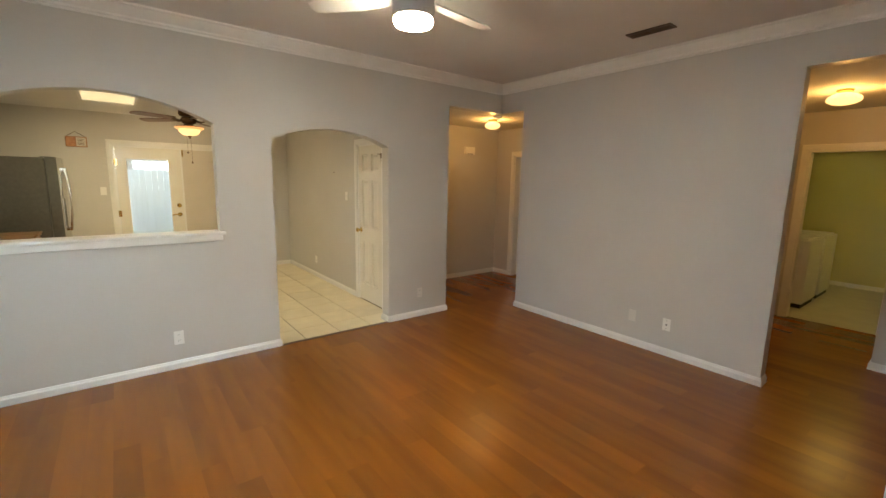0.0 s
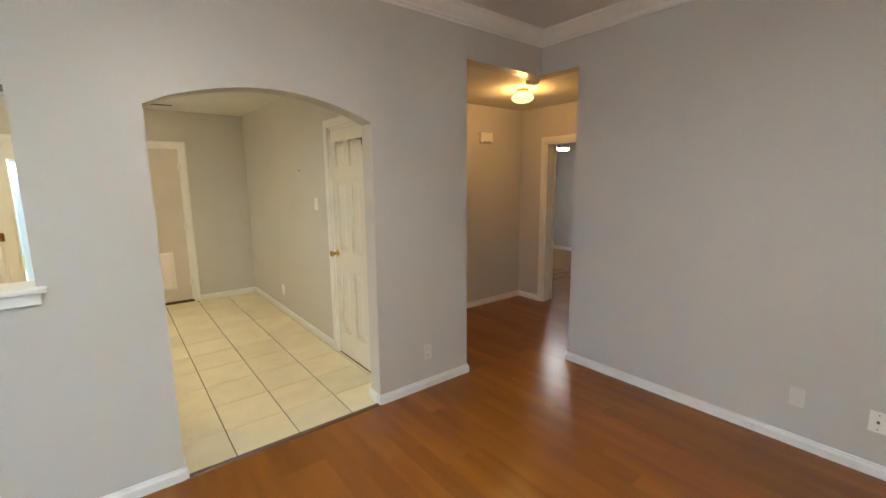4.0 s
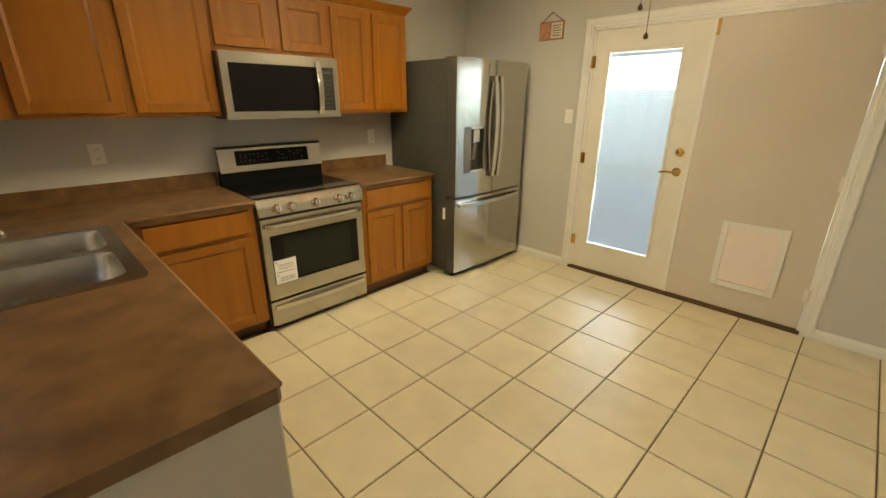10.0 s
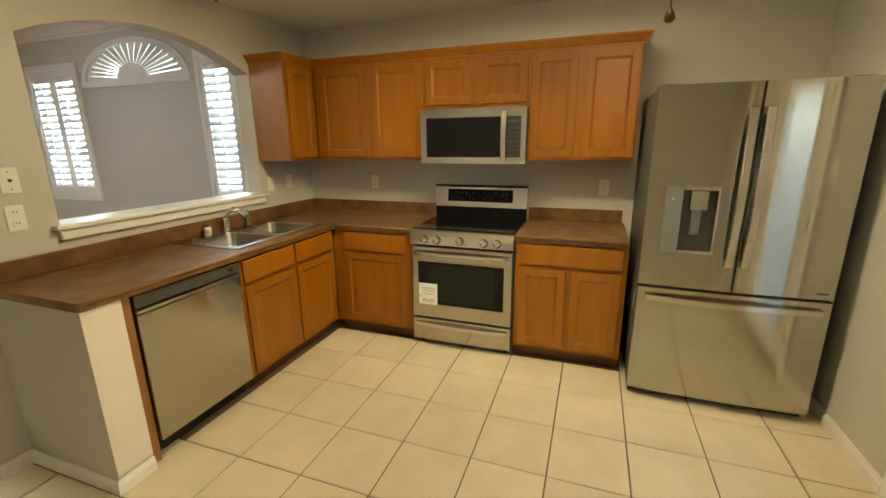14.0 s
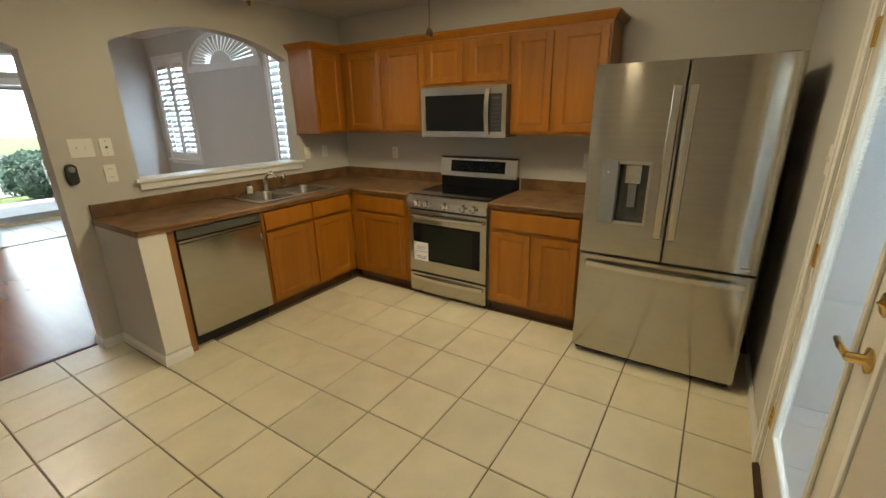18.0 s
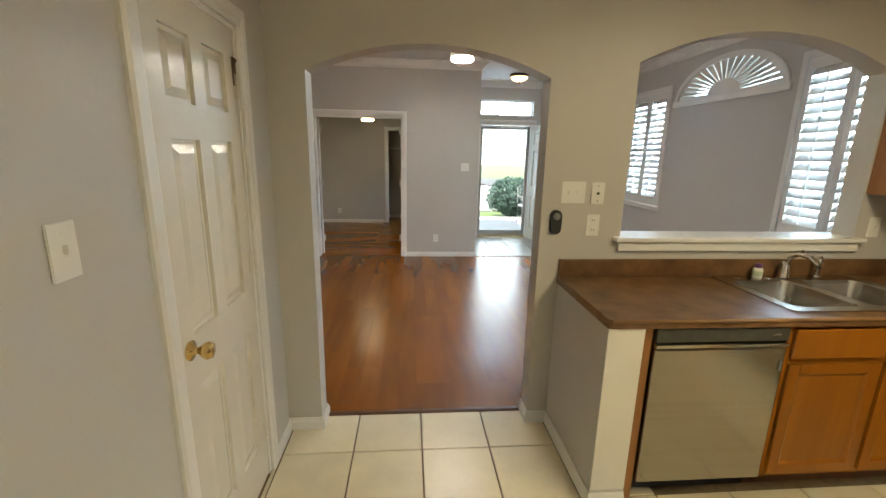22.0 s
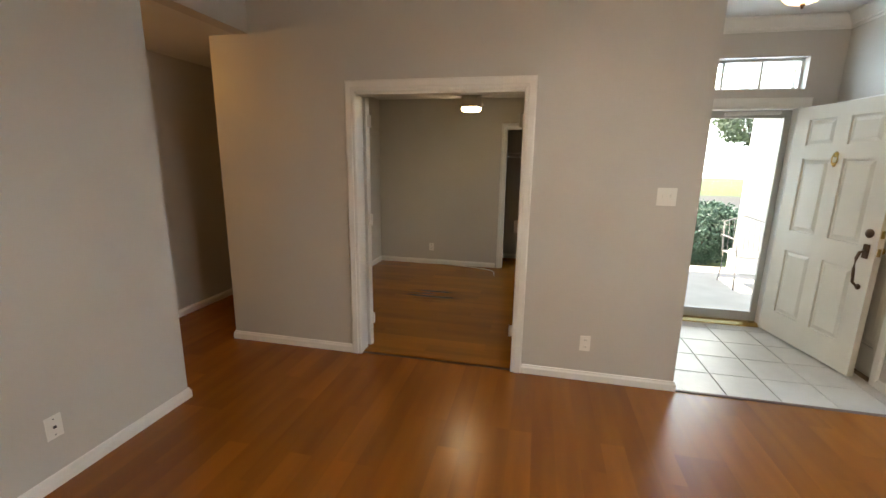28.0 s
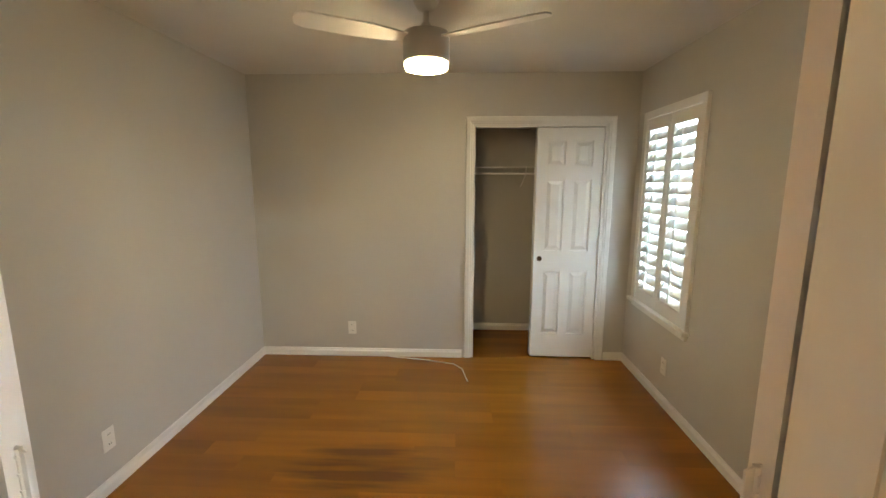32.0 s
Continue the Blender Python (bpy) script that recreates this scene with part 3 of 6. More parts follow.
# study double doors
casing("trim_study_door", "x", S, 0.022, 0.322, 1.532, 2.040, width=0.078)
casing("trim_study_door_inside", "x", S - 0.12, -0.018, 0.322, 1.535, 2.035, width=0.06)
jamb("door_frame_study", "x", S - 0.118, S - 0.002, 0.305, 1.550, 2.040)
solid("trim_study_threshold", prism(bmesh.new(), ((-4.06, 0.001), (-4.055, 0.004), (-4.02, 0.006), (-3.985, 0.004), (-3.98, 0.001)), 0.326, 1.529, "X"), WOODX, "brown wooden transition strip across the doorway", "threshold", kind="structure")
for name, px, ang in (("door_2", 1.518, -25.5), ("door_3", 0.330, 180 + 25.5)):
    dl = panel_door(name, 0.575, 2.01, "open white six-panel study door leaf folded back", material=TRIM)
    side = 1 if name == "door_2" else -1
    knob(dl, 0.525, 0.92, -0.036 if side == 1 else 0.0, -side)
    hinges(dl, -0.012, -0.018, (0.25, 1.08, 1.84), TRIM)
    dl.matrix_world = pose(px, -4.090 if side == 1 else -4.128, 0.008, 0, 0, ang)

# closet in the study, two sliding leaves pushed to one side
casing("trim_closet", "x", SS, 0.016, -0.41, 0.68, 2.01, width=0.062)
jamb("door_frame_closet", "x", SS - 0.118, SS - 0.002, -0.41, 0.68, 2.01)
for name, x0, y0 in (("door_4", -0.388, SS - 0.022), ("door_5", -0.385, SS - 0.068)):
    cl = panel_door(name, 0.54, 1.975, "white six-panel sliding closet door pushed aside", t=0.034, material=TRIM)
    if name == "door_4":
        part("finger_pull", lathe(bmesh.new(), ((0.022, 0), (0.022, 0.004), (0.017, 0.004), (0.015, 0.001), (0.0, 0.001)), (0.49, 0.0, 0.885), 20, "Y"), BRONZE, cl, "round bronze finger pull")
    cl.matrix_world = pose(x0, y0, 0.012)
solid("trim_closet_track", B(-0.39, 0.66, SS - 0.112, SS - 0.012, 1.986, 1.989), STEELH, "steel sliding door track under the head", "track", kind="structure")

# front door leaf, swung open, and the storm door
fd = panel_door("door_6", 0.955, 2.045, "open white six-panel front door with bronze handleset", t=0.045, material=DOORW)
part("door_knocker", lathe(lathe(bmesh.new(), ((0.020, 0), (0.024, 0.006), (0.010, 0.012), (0.012, 0.018), (0, 0.02)), (0.478, 0, 1.645), 16, "Y"), ((0.012, 0), (0.018, 0.010), (0.009, 0.020), (0, 0.022)), (0.478, 0, 1.565), 16, "Y"), BRASS, fd, "small brass knocker")
kn = tube(bmesh.new(), [(0.478 + 0.026 * math.sin(a / 12 * 2 * math.pi), 0.012, 1.605 + 0.042 * math.cos(a / 12 * 2 * math.pi)) for a in range(13)], 0.006, 8)
part("knocker_ring", kn, BRASS, fd, "brass ring")
part("deadbolt", lathe(bmesh.new(), ((0.032, 0), (0.034, 0.008), (0.024, 0.016), (0.012, 0.020), (0, 0.021)), (0.07, 0, 1.085), 20, "Y"), BRONZE, fd, "dark bronze deadbolt")
hp = tube(bmesh.new(), [(0.07, 0.01, 0.955), (0.07, 0.045, 0.945), (0.07, 0.060, 0.90), (0.07, 0.062, 0.82), (0.07, 0.050, 0.72), (0.07, 0.01, 0.685)], 0.010, 10)
box(hp, 0.047, 0.093, 0.0, 0.010, 0.90, 1.005, bevel=0.004)
lathe(hp, ((0.020, 0), (0.022, 0.008), (0.010, 0.014), (0, 0.015)), (0.07, 0, 0.685), 16, "Y")
part("pull_handle", hp, BRONZE, fd, "dark bronze arched pull handle")
for z in (0.955, 1.085):
    part("latch_plate", B(-0.002, 0.0, -0.035, -0.010, z - 0.028, z + 0.028), BRASS, fd)
knob(fd, 0.07, 0.955, -0.045, -1)
fd.matrix_world = pose(-2.167, -4.476, 0.012, 0, 0, 280.4)
casing("trim_front_door", "x", -5.43, 0.018, -2.02, -1.06, 2.08)
jamb("door_frame_front", "x", -5.568, -5.432, -2.02, -1.06, 2.08)
sd = thing("storm_door", "closed grey aluminium storm door with full glass", "storm door")
ALU = surf("grey_aluminium", (0.52, 0.52, 0.51), (0.47, 0.47, 0.46), rough=0.4, metal=0.7)
for n, a in (("stile", (-1.998, -1.945, 0.03, 2.055)), ("stile", (-1.135, -1.082, 0.03, 2.055)), ("top_rail", (-1.945, -1.135, 1.985, 2.055)), ("bottom_rail", (-1.945, -1.135, 0.03, 0.13))):
    part(n, B(a[0], a[1], -5.545, -5.515, a[2], a[3], bevel=0.004), ALU, sd)
part("glass", B(-1.947, -1.133, -5.532, -5.528, 0.128, 1.987), GLASS, sd).visible_shadow = False
part("door_closer", cyl(bmesh.new(), (-1.90, -5.50, 2.03), (-1.45, -5.50, 2.02), 0.016, seg=14), WHITEM, sd, "white tube closer")
part("lever", tube(bmesh.new(), [(-1.11, -5.515, 1.0), (-1.11, -5.47, 1.0), (-1.20, -5.46, 1.0)], 0.008, 8), BRONZE, sd)
solid("trim_front_threshold", prism(bmesh.new(), ((-5.56, 0.0), (-5.56, 0.028), (-5.47, 0.028), (-5.43, 0.010), (-5.425, 0.0)), -2.0, -1.08, "X"), BRASS, "brassy metal threshold below the storm door", "threshold", kind="structure")

# transom over the front door
tw = thing("window_1", "narrow transom window with three panes", "window", kind="structure")
for n, a in (("window_frame", (-2.02, -1.995, 2.22, 2.49)), ("window_frame", (-1.085, -1.06, 2.22, 2.49)), ("window_frame", (-1.995, -1.085, 2.465, 2.49)), ("window_frame", (-1.995, -1.085, 2.22, 2.245)), ("muntin", (-1.705, -1.683, 2.245, 2.465)), ("muntin", (-1.397, -1.375, 2.245, 2.465))):
    part(n, B(a[0], a[1], -5.545, -5.505, a[2], a[3]), TRIM, tw)
for x0, x1 in ((-1.995, -1.70), (-1.688, -1.392), (-1.380, -1.085)):
    part("pane", B(x0, x1, -5.528, -5.524, 2.245, 2.465), GLASS, tw).visible_shadow = False

# coat closet in the entry
casing("trim_coat_closet", "y", -2.28, 0.018, -5.18, -4.42, 2.03)
cc = panel_door("door_7", 0.756, 2.02, "closed white six-panel coat closet door")
knob(cc, 0.06, 0.93, 0.0)
cc.matrix_world = pose(-2.330, -4.422, 0.006, 0, 0, -90)

# hall and laundry doorways
casing("trim_hall_door", "y", 3.66, -0.018, 0.10, 0.92, 2.03)
jamb("door_frame_hall", "y", 3.662, 3.778, 0.10, 0.92, 2.03)
hd = panel_door("door_8", 0.775, 2.0, "open white six-panel bedroom door")
knob(hd, 0.71, 0.92, 0.0)
hd.matrix_world = pose(3.79, 0.895, 0.01, 0, 0, 78)
casing("trim_laundry_door", "y", 4.86, -0.018, -3.45, -2.62, 2.03)
jamb("door_frame_laundry", "y", 4.862, 4.978, -3.45, -2.62, 2.03)
ld = panel_door("door_9", 0.785, 2.0, "open white six-panel laundry door")
knob(ld, 0.72, 0.93, 0.0)
knob(ld, 0.72, 0.93, -0.036, -1)
ld.matrix_world = pose(4.985, -3.432, 0.01, 0, 0, -8)

# patio double door in the kitchen
casing("trim_patio_door", "x", KN, -0.018, -1.63, 0.10, 2.03, width=0.072)
jamb("door_frame_patio", "x", KN + 0.002, KN + 0.138, -1.63, 0.10, 2.03)
pg = thing("door_10", "cream patio door with a tall glass pane", "door", kind="structure")
for n, a in (("stile", (-1.608, -1.488, 0.03, 2.006)), ("stile", (-0.945, -0.788, 0.03, 2.006)), ("top_rail", (-1.488, -0.945, 1.845, 2.006)), ("bottom_rail", (-1.488, -0.945, 0.03, 0.27))):
    part(n, B(a[0], a[1], KN + 0.004, KN + 0.048, a[2], a[3]), DOORW, pg)
gf = bmesh.new()
for a in ((-1.500, -1.476, 0.255, 1.860), (-0.957, -0.933, 0.255, 1.860), (-1.476, -0.957, 1.836, 1.860), (-1.476, -0.957, 0.255, 0.280)):
    box(gf, a[0], a[1], KN - 0.007, KN + 0.0035, a[2], a[3], bevel=0.003)
part("glazing_bead", gf, DOORW, pg)
part("pane", B(-1.478, -0.955, KN + 0.010, KN + 0.013, 0.278, 1.838), GLASS, pg).visible_shadow = False
part("pane", B(-1.478, -0.955, KN + 0.036, KN + 0.039, 0.278, 1.838), GLASS, pg).visible_shadow = False
BLIND = surf("white_mini_blind", (0.78, 0.80, 0.82), rough=0.5)
bn = BLIND.node_tree.nodes
thin = bn.new("ShaderNodeBsdfTranslucent")
thin.inputs["Color"].default_value = (0.62, 0.72, 0.82, 1)
both = bn.new("ShaderNodeMixShader")
both.inputs[0].default_value = 0.5
BLIND.node_tree.links.new(bn["Principled BSDF"].outputs[0], both.inputs[1])
BLIND.node_tree.links.new(thin.outputs[0], both.inputs[2])
BLIND.node_tree.links.new(both.outputs[0], bn["Material Output"].inputs["Surface"])
sl = bmesh.new()
for i in range(112):
    z = 0.288 + i * 0.0136
    c, d = 0.0090 * math.cos(radians(33)), 0.0090 * math.sin(radians(33))
    prism(sl, ((KN + 0.0245 - c, z - d), (KN + 0.0245 + c, z + d), (KN + 0.0245 + c, z + d + 0.0008), (KN + 0.0245 - c, z - d + 0.0008)), -1.472, -0.961, "X")
tagged(part("blind_slats", sl, BLIND, pg, "white half-open mini blind slats"), kind="stuff")
part("blind_head", B(-1.474, -0.959, KN + 0.0145, KN + 0.0345, 1.808, 1.836), BLIND, pg)
part("deadbolt", lathe(bmesh.new(), ((0.030, 0), (0.032, -0.006), (0.024, -0.012), (0.010, -0.014), (0, -0.024)), (-0.847, KN + 0.004, 1.130), 20, "Y"), BRASS, pg, "brass deadbolt turn")
lv = lathe(bmesh.new(), ((0.030, 0), (0.032, -0.006), (0.013, -0.012), (0.012, -0.045), (0, -0.047)), (-0.847, KN + 0.004, 0.985), 20, "Y")
tube(lv, [(-0.847, KN - 0.038, 0.985), (-0.90, KN - 0.042, 0.987), (-0.955, KN - 0.036, 0.980)], 0.009, 10)
part("lever_handle", lv, BRASS, pg, "brass lever handle")
hinges(pg, -1.619, KN + 0.001, (0.28, 1.02, 1.78), BRASS, label="brass butt hinge")
fl = thing("door_11", "flat cream patio door leaf with a pet flap", "door", kind="structure")
part("door_leaf", B(-0.768, 0.078, KN + 0.004, KN + 0.048, 0.03, 2.006, bevel=0.002), surf("tan_beige_door_paint", (0.64, 0.585, 0.51), (0.60, 0.545, 0.47), rough=0.4, scale=2, bump=0.05, bscale=50), fl)
part("astragal", B(-0.790, -0.764, KN - 0.004, KN + 0.010, 0.03, 2.006, bevel=0.002), TRIM, fl)
part("top_bolt", B(-0.765, -0.745, KN - 0.006, KN + 0.003, 1.90, 2.0), BRASS, fl)
hinges(fl, 0.090, KN + 0.001, (0.28, 1.02, 1.78), DOORW)
pf = bmesh.new()
for a in ((-0.478, -0.436, 0.20, 0.69), (-0.130, -0.088, 0.20, 0.69), (-0.436, -0.130, 0.645, 0.69), (-0.436, -0.130, 0.20, 0.245)):
    box(pf, a[0], a[1], KN - 0.012, KN + 0.0035, a[2], a[3], bevel=0.004)
part("pet_door_frame", pf, TRIM, fl, "white pet door frame")
# opaque pink, lightened to stand in for daylight glowing through the vinyl
PINK = surf("pinkish_vinyl_flap", (0.88, 0.79, 0.77), (0.82, 0.72, 0.70), rough=0.4)
part("pet_flap", B(-0.437, -0.129, KN - 0.004, KN + 0.003, 0.244, 0.646, bevel=0.002), PINK, fl, "pinkish vinyl flap, lightened for daylight behind it")
solid("trim_patio_threshold", prism(bmesh.new(), ((KN - 0.02, 0.0), (KN - 0.02, 0.010), (KN + 0.01, 0.028), (KN + 0.13, 0.028), (KN + 0.13, 0.0)), -1.63, 0.10, "X"), BRONZE, "dark bronze patio door threshold", "threshold", kind="structure")


# shuttered windows
def louver_mesh(w):
    bm = bmesh.new()
    k = 10
    pts = [(0.037 * math.cos(2 * math.pi * i / k), 0.0055 * math.sin(2 * math.pi * i / k)) for i in range(k)]
    prism(bm, pts, 0, w, "X")
    for f in bm.faces:
        f.smooth = len(f.verts) == 4
    me = mesh_of(bm, "louver")
    me.materials.append(TRIM)
    return me


def shutter_window(name, at, inward, y0, y1, z0, z1, tilt=57, pitch=0.0755):
    """A window in a wall of constant x with its face at 'at', casing, sill and two louvred shutter panels."""
    th = thing(name, "white framed window with two louvred shutter panels", "window", kind="structure")
    s = inward
    for n, a in (("casing", (y0 - 0.055, y0, z0 - 0.02, z1 + 0.055)), ("casing", (y1, y1 + 0.055, z0 - 0.02, z1 + 0.055)), ("casing", (y0, y1, z1, z1 + 0.055))):
        part(n, B(at - s * 0.005, at + s * 0.022, a[0], a[1], a[2], a[3], bevel=0.004), TRIM, th)
    part("window_sill", B(at - s * 0.15, at + s * 0.05, y0 - 0.075, y1 + 0.075, z0 - 0.045, z0 - 0.02, bevel=0.005), TRIM, th)
    part("apron", B(at - s * 0.002, at + s * 0.016, y0 - 0.05, y1 + 0.05, z0 - 0.085, z0 - 0.045, bevel=0.003), TRIM, th)
    mid = (y0 + y1) / 2
    st = 0.045
    for a, b in ((y0 + 0.004, mid - 0.002), (mid + 0.002, y1 - 0.004)):
        pn = part("shutter_panel", B(at - s * 0.018, at + s * 0.012, a, a + st, z0 - 0.018, z1 - 0.003), TRIM, th)
        fr = bmesh.new()
        box(fr, at - s * 0.018, at + s * 0.012, b - st, b, z0 - 0.018, z1 - 0.003)
        box(fr, at - s * 0.018, at + s * 0.012, a + st, b - st, z1 - 0.085, z1 - 0.003)
        box(fr, at - s * 0.018, at + s * 0.012, a + st, b - st, z0 - 0.018, z0 + 0.075)
        part("shutter_frame", fr, TRIM, pn)
        w = b - a - 2 * st - 0.004
        me = louver_mesh(w)
        z = z0 + 0.105
        while z < z1 - 0.105:
            lo = new("louver", me)
            lo.parent = pn
            lo.matrix_world = Matrix.Translation((at - s * 0.003, a + st + 0.002, z)) @ Matrix.Rotation(radians(90), 4, "Z") @ Matrix.Rotation(radians(s * tilt), 4, "X")
            z += pitch
        c = (a + b) / 2
        part("tilt_rod", B(at + s * 0.022, at + s * 0.030, c - 0.005, c + 0.005, z0 + 0.10, z1 - 0.12), TRIM, pn)
    part("pane", B(at - s * 0.132, at - s * 0.128, y0, y1, z0 - 0.02, z1), GLASS, th).visible_shadow = False
    part("meeting_rail", B(at - s * 0.145, at - s * 0.115, y0, y1, (z0 + z1) / 2 - 0.02, (z0 + z1) / 2 + 0.02), TRIM, th)
    return th


shutter_window("window_2", W, 1, -3.80, -2.99, 0.95, 2.375)
shutter_window("window_3", W, 1, -1.11, -0.30, 0.95, 2.375)
shutter_window("window_4", SW, 1, -6.86, -6.13, 0.64, 2.015)

# half-round window with a sunburst shutter
sb = thing("window_5", "half-round window with white sunburst shutter", "window", kind="structure")
SUNC, SUNZ = -2.06, 2.205
outer = [(SUNC + 0.80 * math.cos(math.pi * i / 32), SUNZ + 0.41 * math.sin(math.pi * i / 32)) for i in range(33)]
inner = [(SUNC + 0.735 * math.cos(math.pi * i / 32), SUNZ + 0.355 * math.sin(math.pi * i / 32)) for i in range(33)]
part("casing", prism(bmesh.new(), outer + inner[::-1], W - 0.002, W + 0.022, "X"), TRIM, sb)
part("sill_rail", B(W - 0.02, W + 0.024, SUNC - 0.82, SUNC + 0.82, SUNZ - 0.055, SUNZ + 0.012, bevel=0.004), TRIM, sb)
hub = [(SUNC + 0.235 * math.cos(math.pi * i / 20), SUNZ + 0.012 + 0.150 * math.sin(math.pi * i / 20)) for i in range(21)]
part("hub", prism(bmesh.new(), hub, W - 0.016, W + 0.012, "X"), TRIM, sb)
NR = 20
for i in range(NR):
    a0, a1 = math.pi * (i + 0.12) / NR, math.pi * (i + 0.88) / NR
    q = [(SUNC + r1 * math.cos(a), SUNZ + 0.012 + r2 * math.sin(a)) for r1, r2, a in ((0.22, 0.14, a0), (0.745, 0.36, a0 - 0.006), (0.745, 0.36, a1 + 0.006), (0.22, 0.14, a1))]
    part("ray", prism(bmesh.new(), q, W - 0.010, W + 0.004, "X"), TRIM, sb)
part("pane", prism(bmesh.new(), inner, W - 0.132, W - 0.128, "X"), GLASS, sb).visible_shadow = False

# sill of the hatch between living room and kitchen
hs = thing("hatch_sill", "white moulded ledge of the serving hatch", "ledge", kind="structure")
part("ledge", B(-2.395, -0.915, -0.045, 0.175, 1.113, 1.138, bevel=0.006), TRIM, hs)
for y0, y1 in ((-0.026, -0.001), (0.131, 0.156)):
    part("apron", B(-2.37, -0.938, y0, y1, 1.060, 1.113, bevel=0.006), TRIM, hs)


# ---- kitchen ----
def turned(bm, wallside):
    """Units are drawn with their front to -y and x along the run; 'W' turns them to face +x, 'S' to face +y."""
    m = {"W": Matrix.Rotation(radians(90), 4, "Z"), "S": Matrix.Rotation(radians(180), 4, "Z")}[wallside]
    bmesh.ops.transform(bm, matrix=m, verts=bm.verts[:])
    return bm


def cab_front(parent, name, u0, u1, z0, z1, face, wallside, frame_w=0.052):
    """A framed oak front on a cabinet's face; u along the run (world x or y), face: the world place of the carcase's front."""
    t = 0.019
    put = (lambda u, d, z: (face + d, u, z)) if wallside == "W" else (lambda u, d, z: (u, face + d, z))

    def slab(bm, a0, a1, b0, b1, d0, d1, bev=0.0):
        p, q = put(a0, d0, b0), put(a1, d1, b1)
        box(bm, min(p[0], q[0]), max(p[0], q[0]), min(p[1], q[1]), max(p[1], q[1]), min(p[2], q[2]), max(p[2], q[2]), bevel=bev)
    bm = bmesh.new()
    if name == "drawer_front":
        slab(bm, u0, u1, z0, z1, 0.001, t, 0.005)
        return part(name, bm, OAK, parent)
    f = frame_w
    slab(bm, u0, u0 + f, z0, z1, 0.001, t, 0.003)
    slab(bm, u1 - f, u1, z0, z1, 0.001, t, 0.003)
    slab(bm, u0 + f, u1 - f, z0, z0 + f, 0.001, t, 0.003)
    slab(bm, u0 + f, u1 - f, z1 - f, z1, 0.001, t, 0.003)
    d = part(name, bm, OAK, parent)
    pb = bmesh.new()
    slab(pb, u0 + f - 0.002, u1 - f + 0.002, z0 + f - 0.002, z1 - f + 0.002, 0.001, t - 0.009)
    # sloped bead round the panel
    o, i = 0.0, 0.012
    ring_o = [put(u, t - 0.002, z) for u, z in ((u0 + f + o, z0 + f + o), (u1 - f - o, z0 + f + o), (u1 - f - o, z1 - f - o), (u0 + f + o, z1 - f - o))]
    ring_i = [put(u, t - 0.0088, z) for u, z in ((u0 + f + i, z0 + f + i), (u1 - f - i, z0 + f + i), (u1 - f - i, z1 - f - i), (u0 + f + i, z1 - f - i))]
    va, vb = [pb.verts.new(c) for c in ring_o], [pb.verts.new(c) for c in ring_i]
    for q in range(4):
        pb.faces.new((va[q], va[(q + 1) % 4], vb[(q + 1) % 4], vb[q]))
    bmesh.ops.recalc_face_normals(pb, faces=pb.faces[:])
    part("door_panel", pb, OAK, d)
    return d


CT, CB = 0.915, 0.875
# base cabinets
def base_unit(label, x0, x1, y0, y1, wallside, fronts):
    th = thing("base_cabinet", label, "cabinet", "kitchen base cabinets")
    if wallside == "S":
        part("body", B(x0, x1, y0, y1 - 0.022, 0.10, CT - 0.20), OAK, th)
        part("face_frame", B(x0, x1, y1 - 0.0215, y1, 0.10, CB - 0.001), OAK, th)
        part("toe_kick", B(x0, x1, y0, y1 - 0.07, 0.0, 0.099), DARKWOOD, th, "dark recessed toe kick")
    else:
        part("body", B(x0, x1, y0, y1, 0.10, CB - 0.001), OAK, th)
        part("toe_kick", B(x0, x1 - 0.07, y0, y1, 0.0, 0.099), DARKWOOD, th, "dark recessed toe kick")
    face = y1 if wallside == "S" else x1
    for n, a in fronts:
        cab_front(th, n, *a, face, wallside)
    return th


BF, WF = 0.735, -2.41   # faces of the two runs
base_unit("honey oak sink cabinet with two doors", -2.405, -1.452, KS + 0.002, BF, "S", (
    ("drawer_front", (-1.915, -1.470, 0.715, 0.855)), ("door", (-1.915, -1.470, 0.125, 0.690)),
    ("drawer_front", (-2.365, -1.940, 0.715, 0.855)), ("door", (-2.365, -1.940, 0.125, 0.690))))
base_unit("honey oak corner cabinet with drawer and door", KW + 0.002, WF, 0.740, 1.412, "W", (
    ("drawer_front", (0.835, 1.372, 0.715, 0.855)), ("door", (0.835, 1.372, 0.125, 0.690))))
base_unit("honey oak cabinet with wide drawer beside the fridge", KW + 0.002, WF, 2.192, 2.900, "W", (
    ("drawer_front", (2.222, 2.872, 0.715, 0.855)), ("door", (2.222, 2.528, 0.125, 0.690)), ("door", (2.566, 2.872, 0.125, 0.690))))
solid("filler_panel", B(-0.832, -0.782, KS + 0.003, 0.728, 0.0, CB - 0.001), OAKSIDE, "narrow oak filler strip beside the dishwasher", "panel")
hw = thing("half_wall", "painted half wall carrying the counter end", "wall", kind="structure")
part("body", B(-0.780, -0.620, KS, 0.752, 0.0, CB - 0.001), PAINT, hw)
part("end_board", B(-0.7795, -0.6205, 0.752, 0.756, 0.084, CB - 0.001), DOORW, hw, "cream end board")

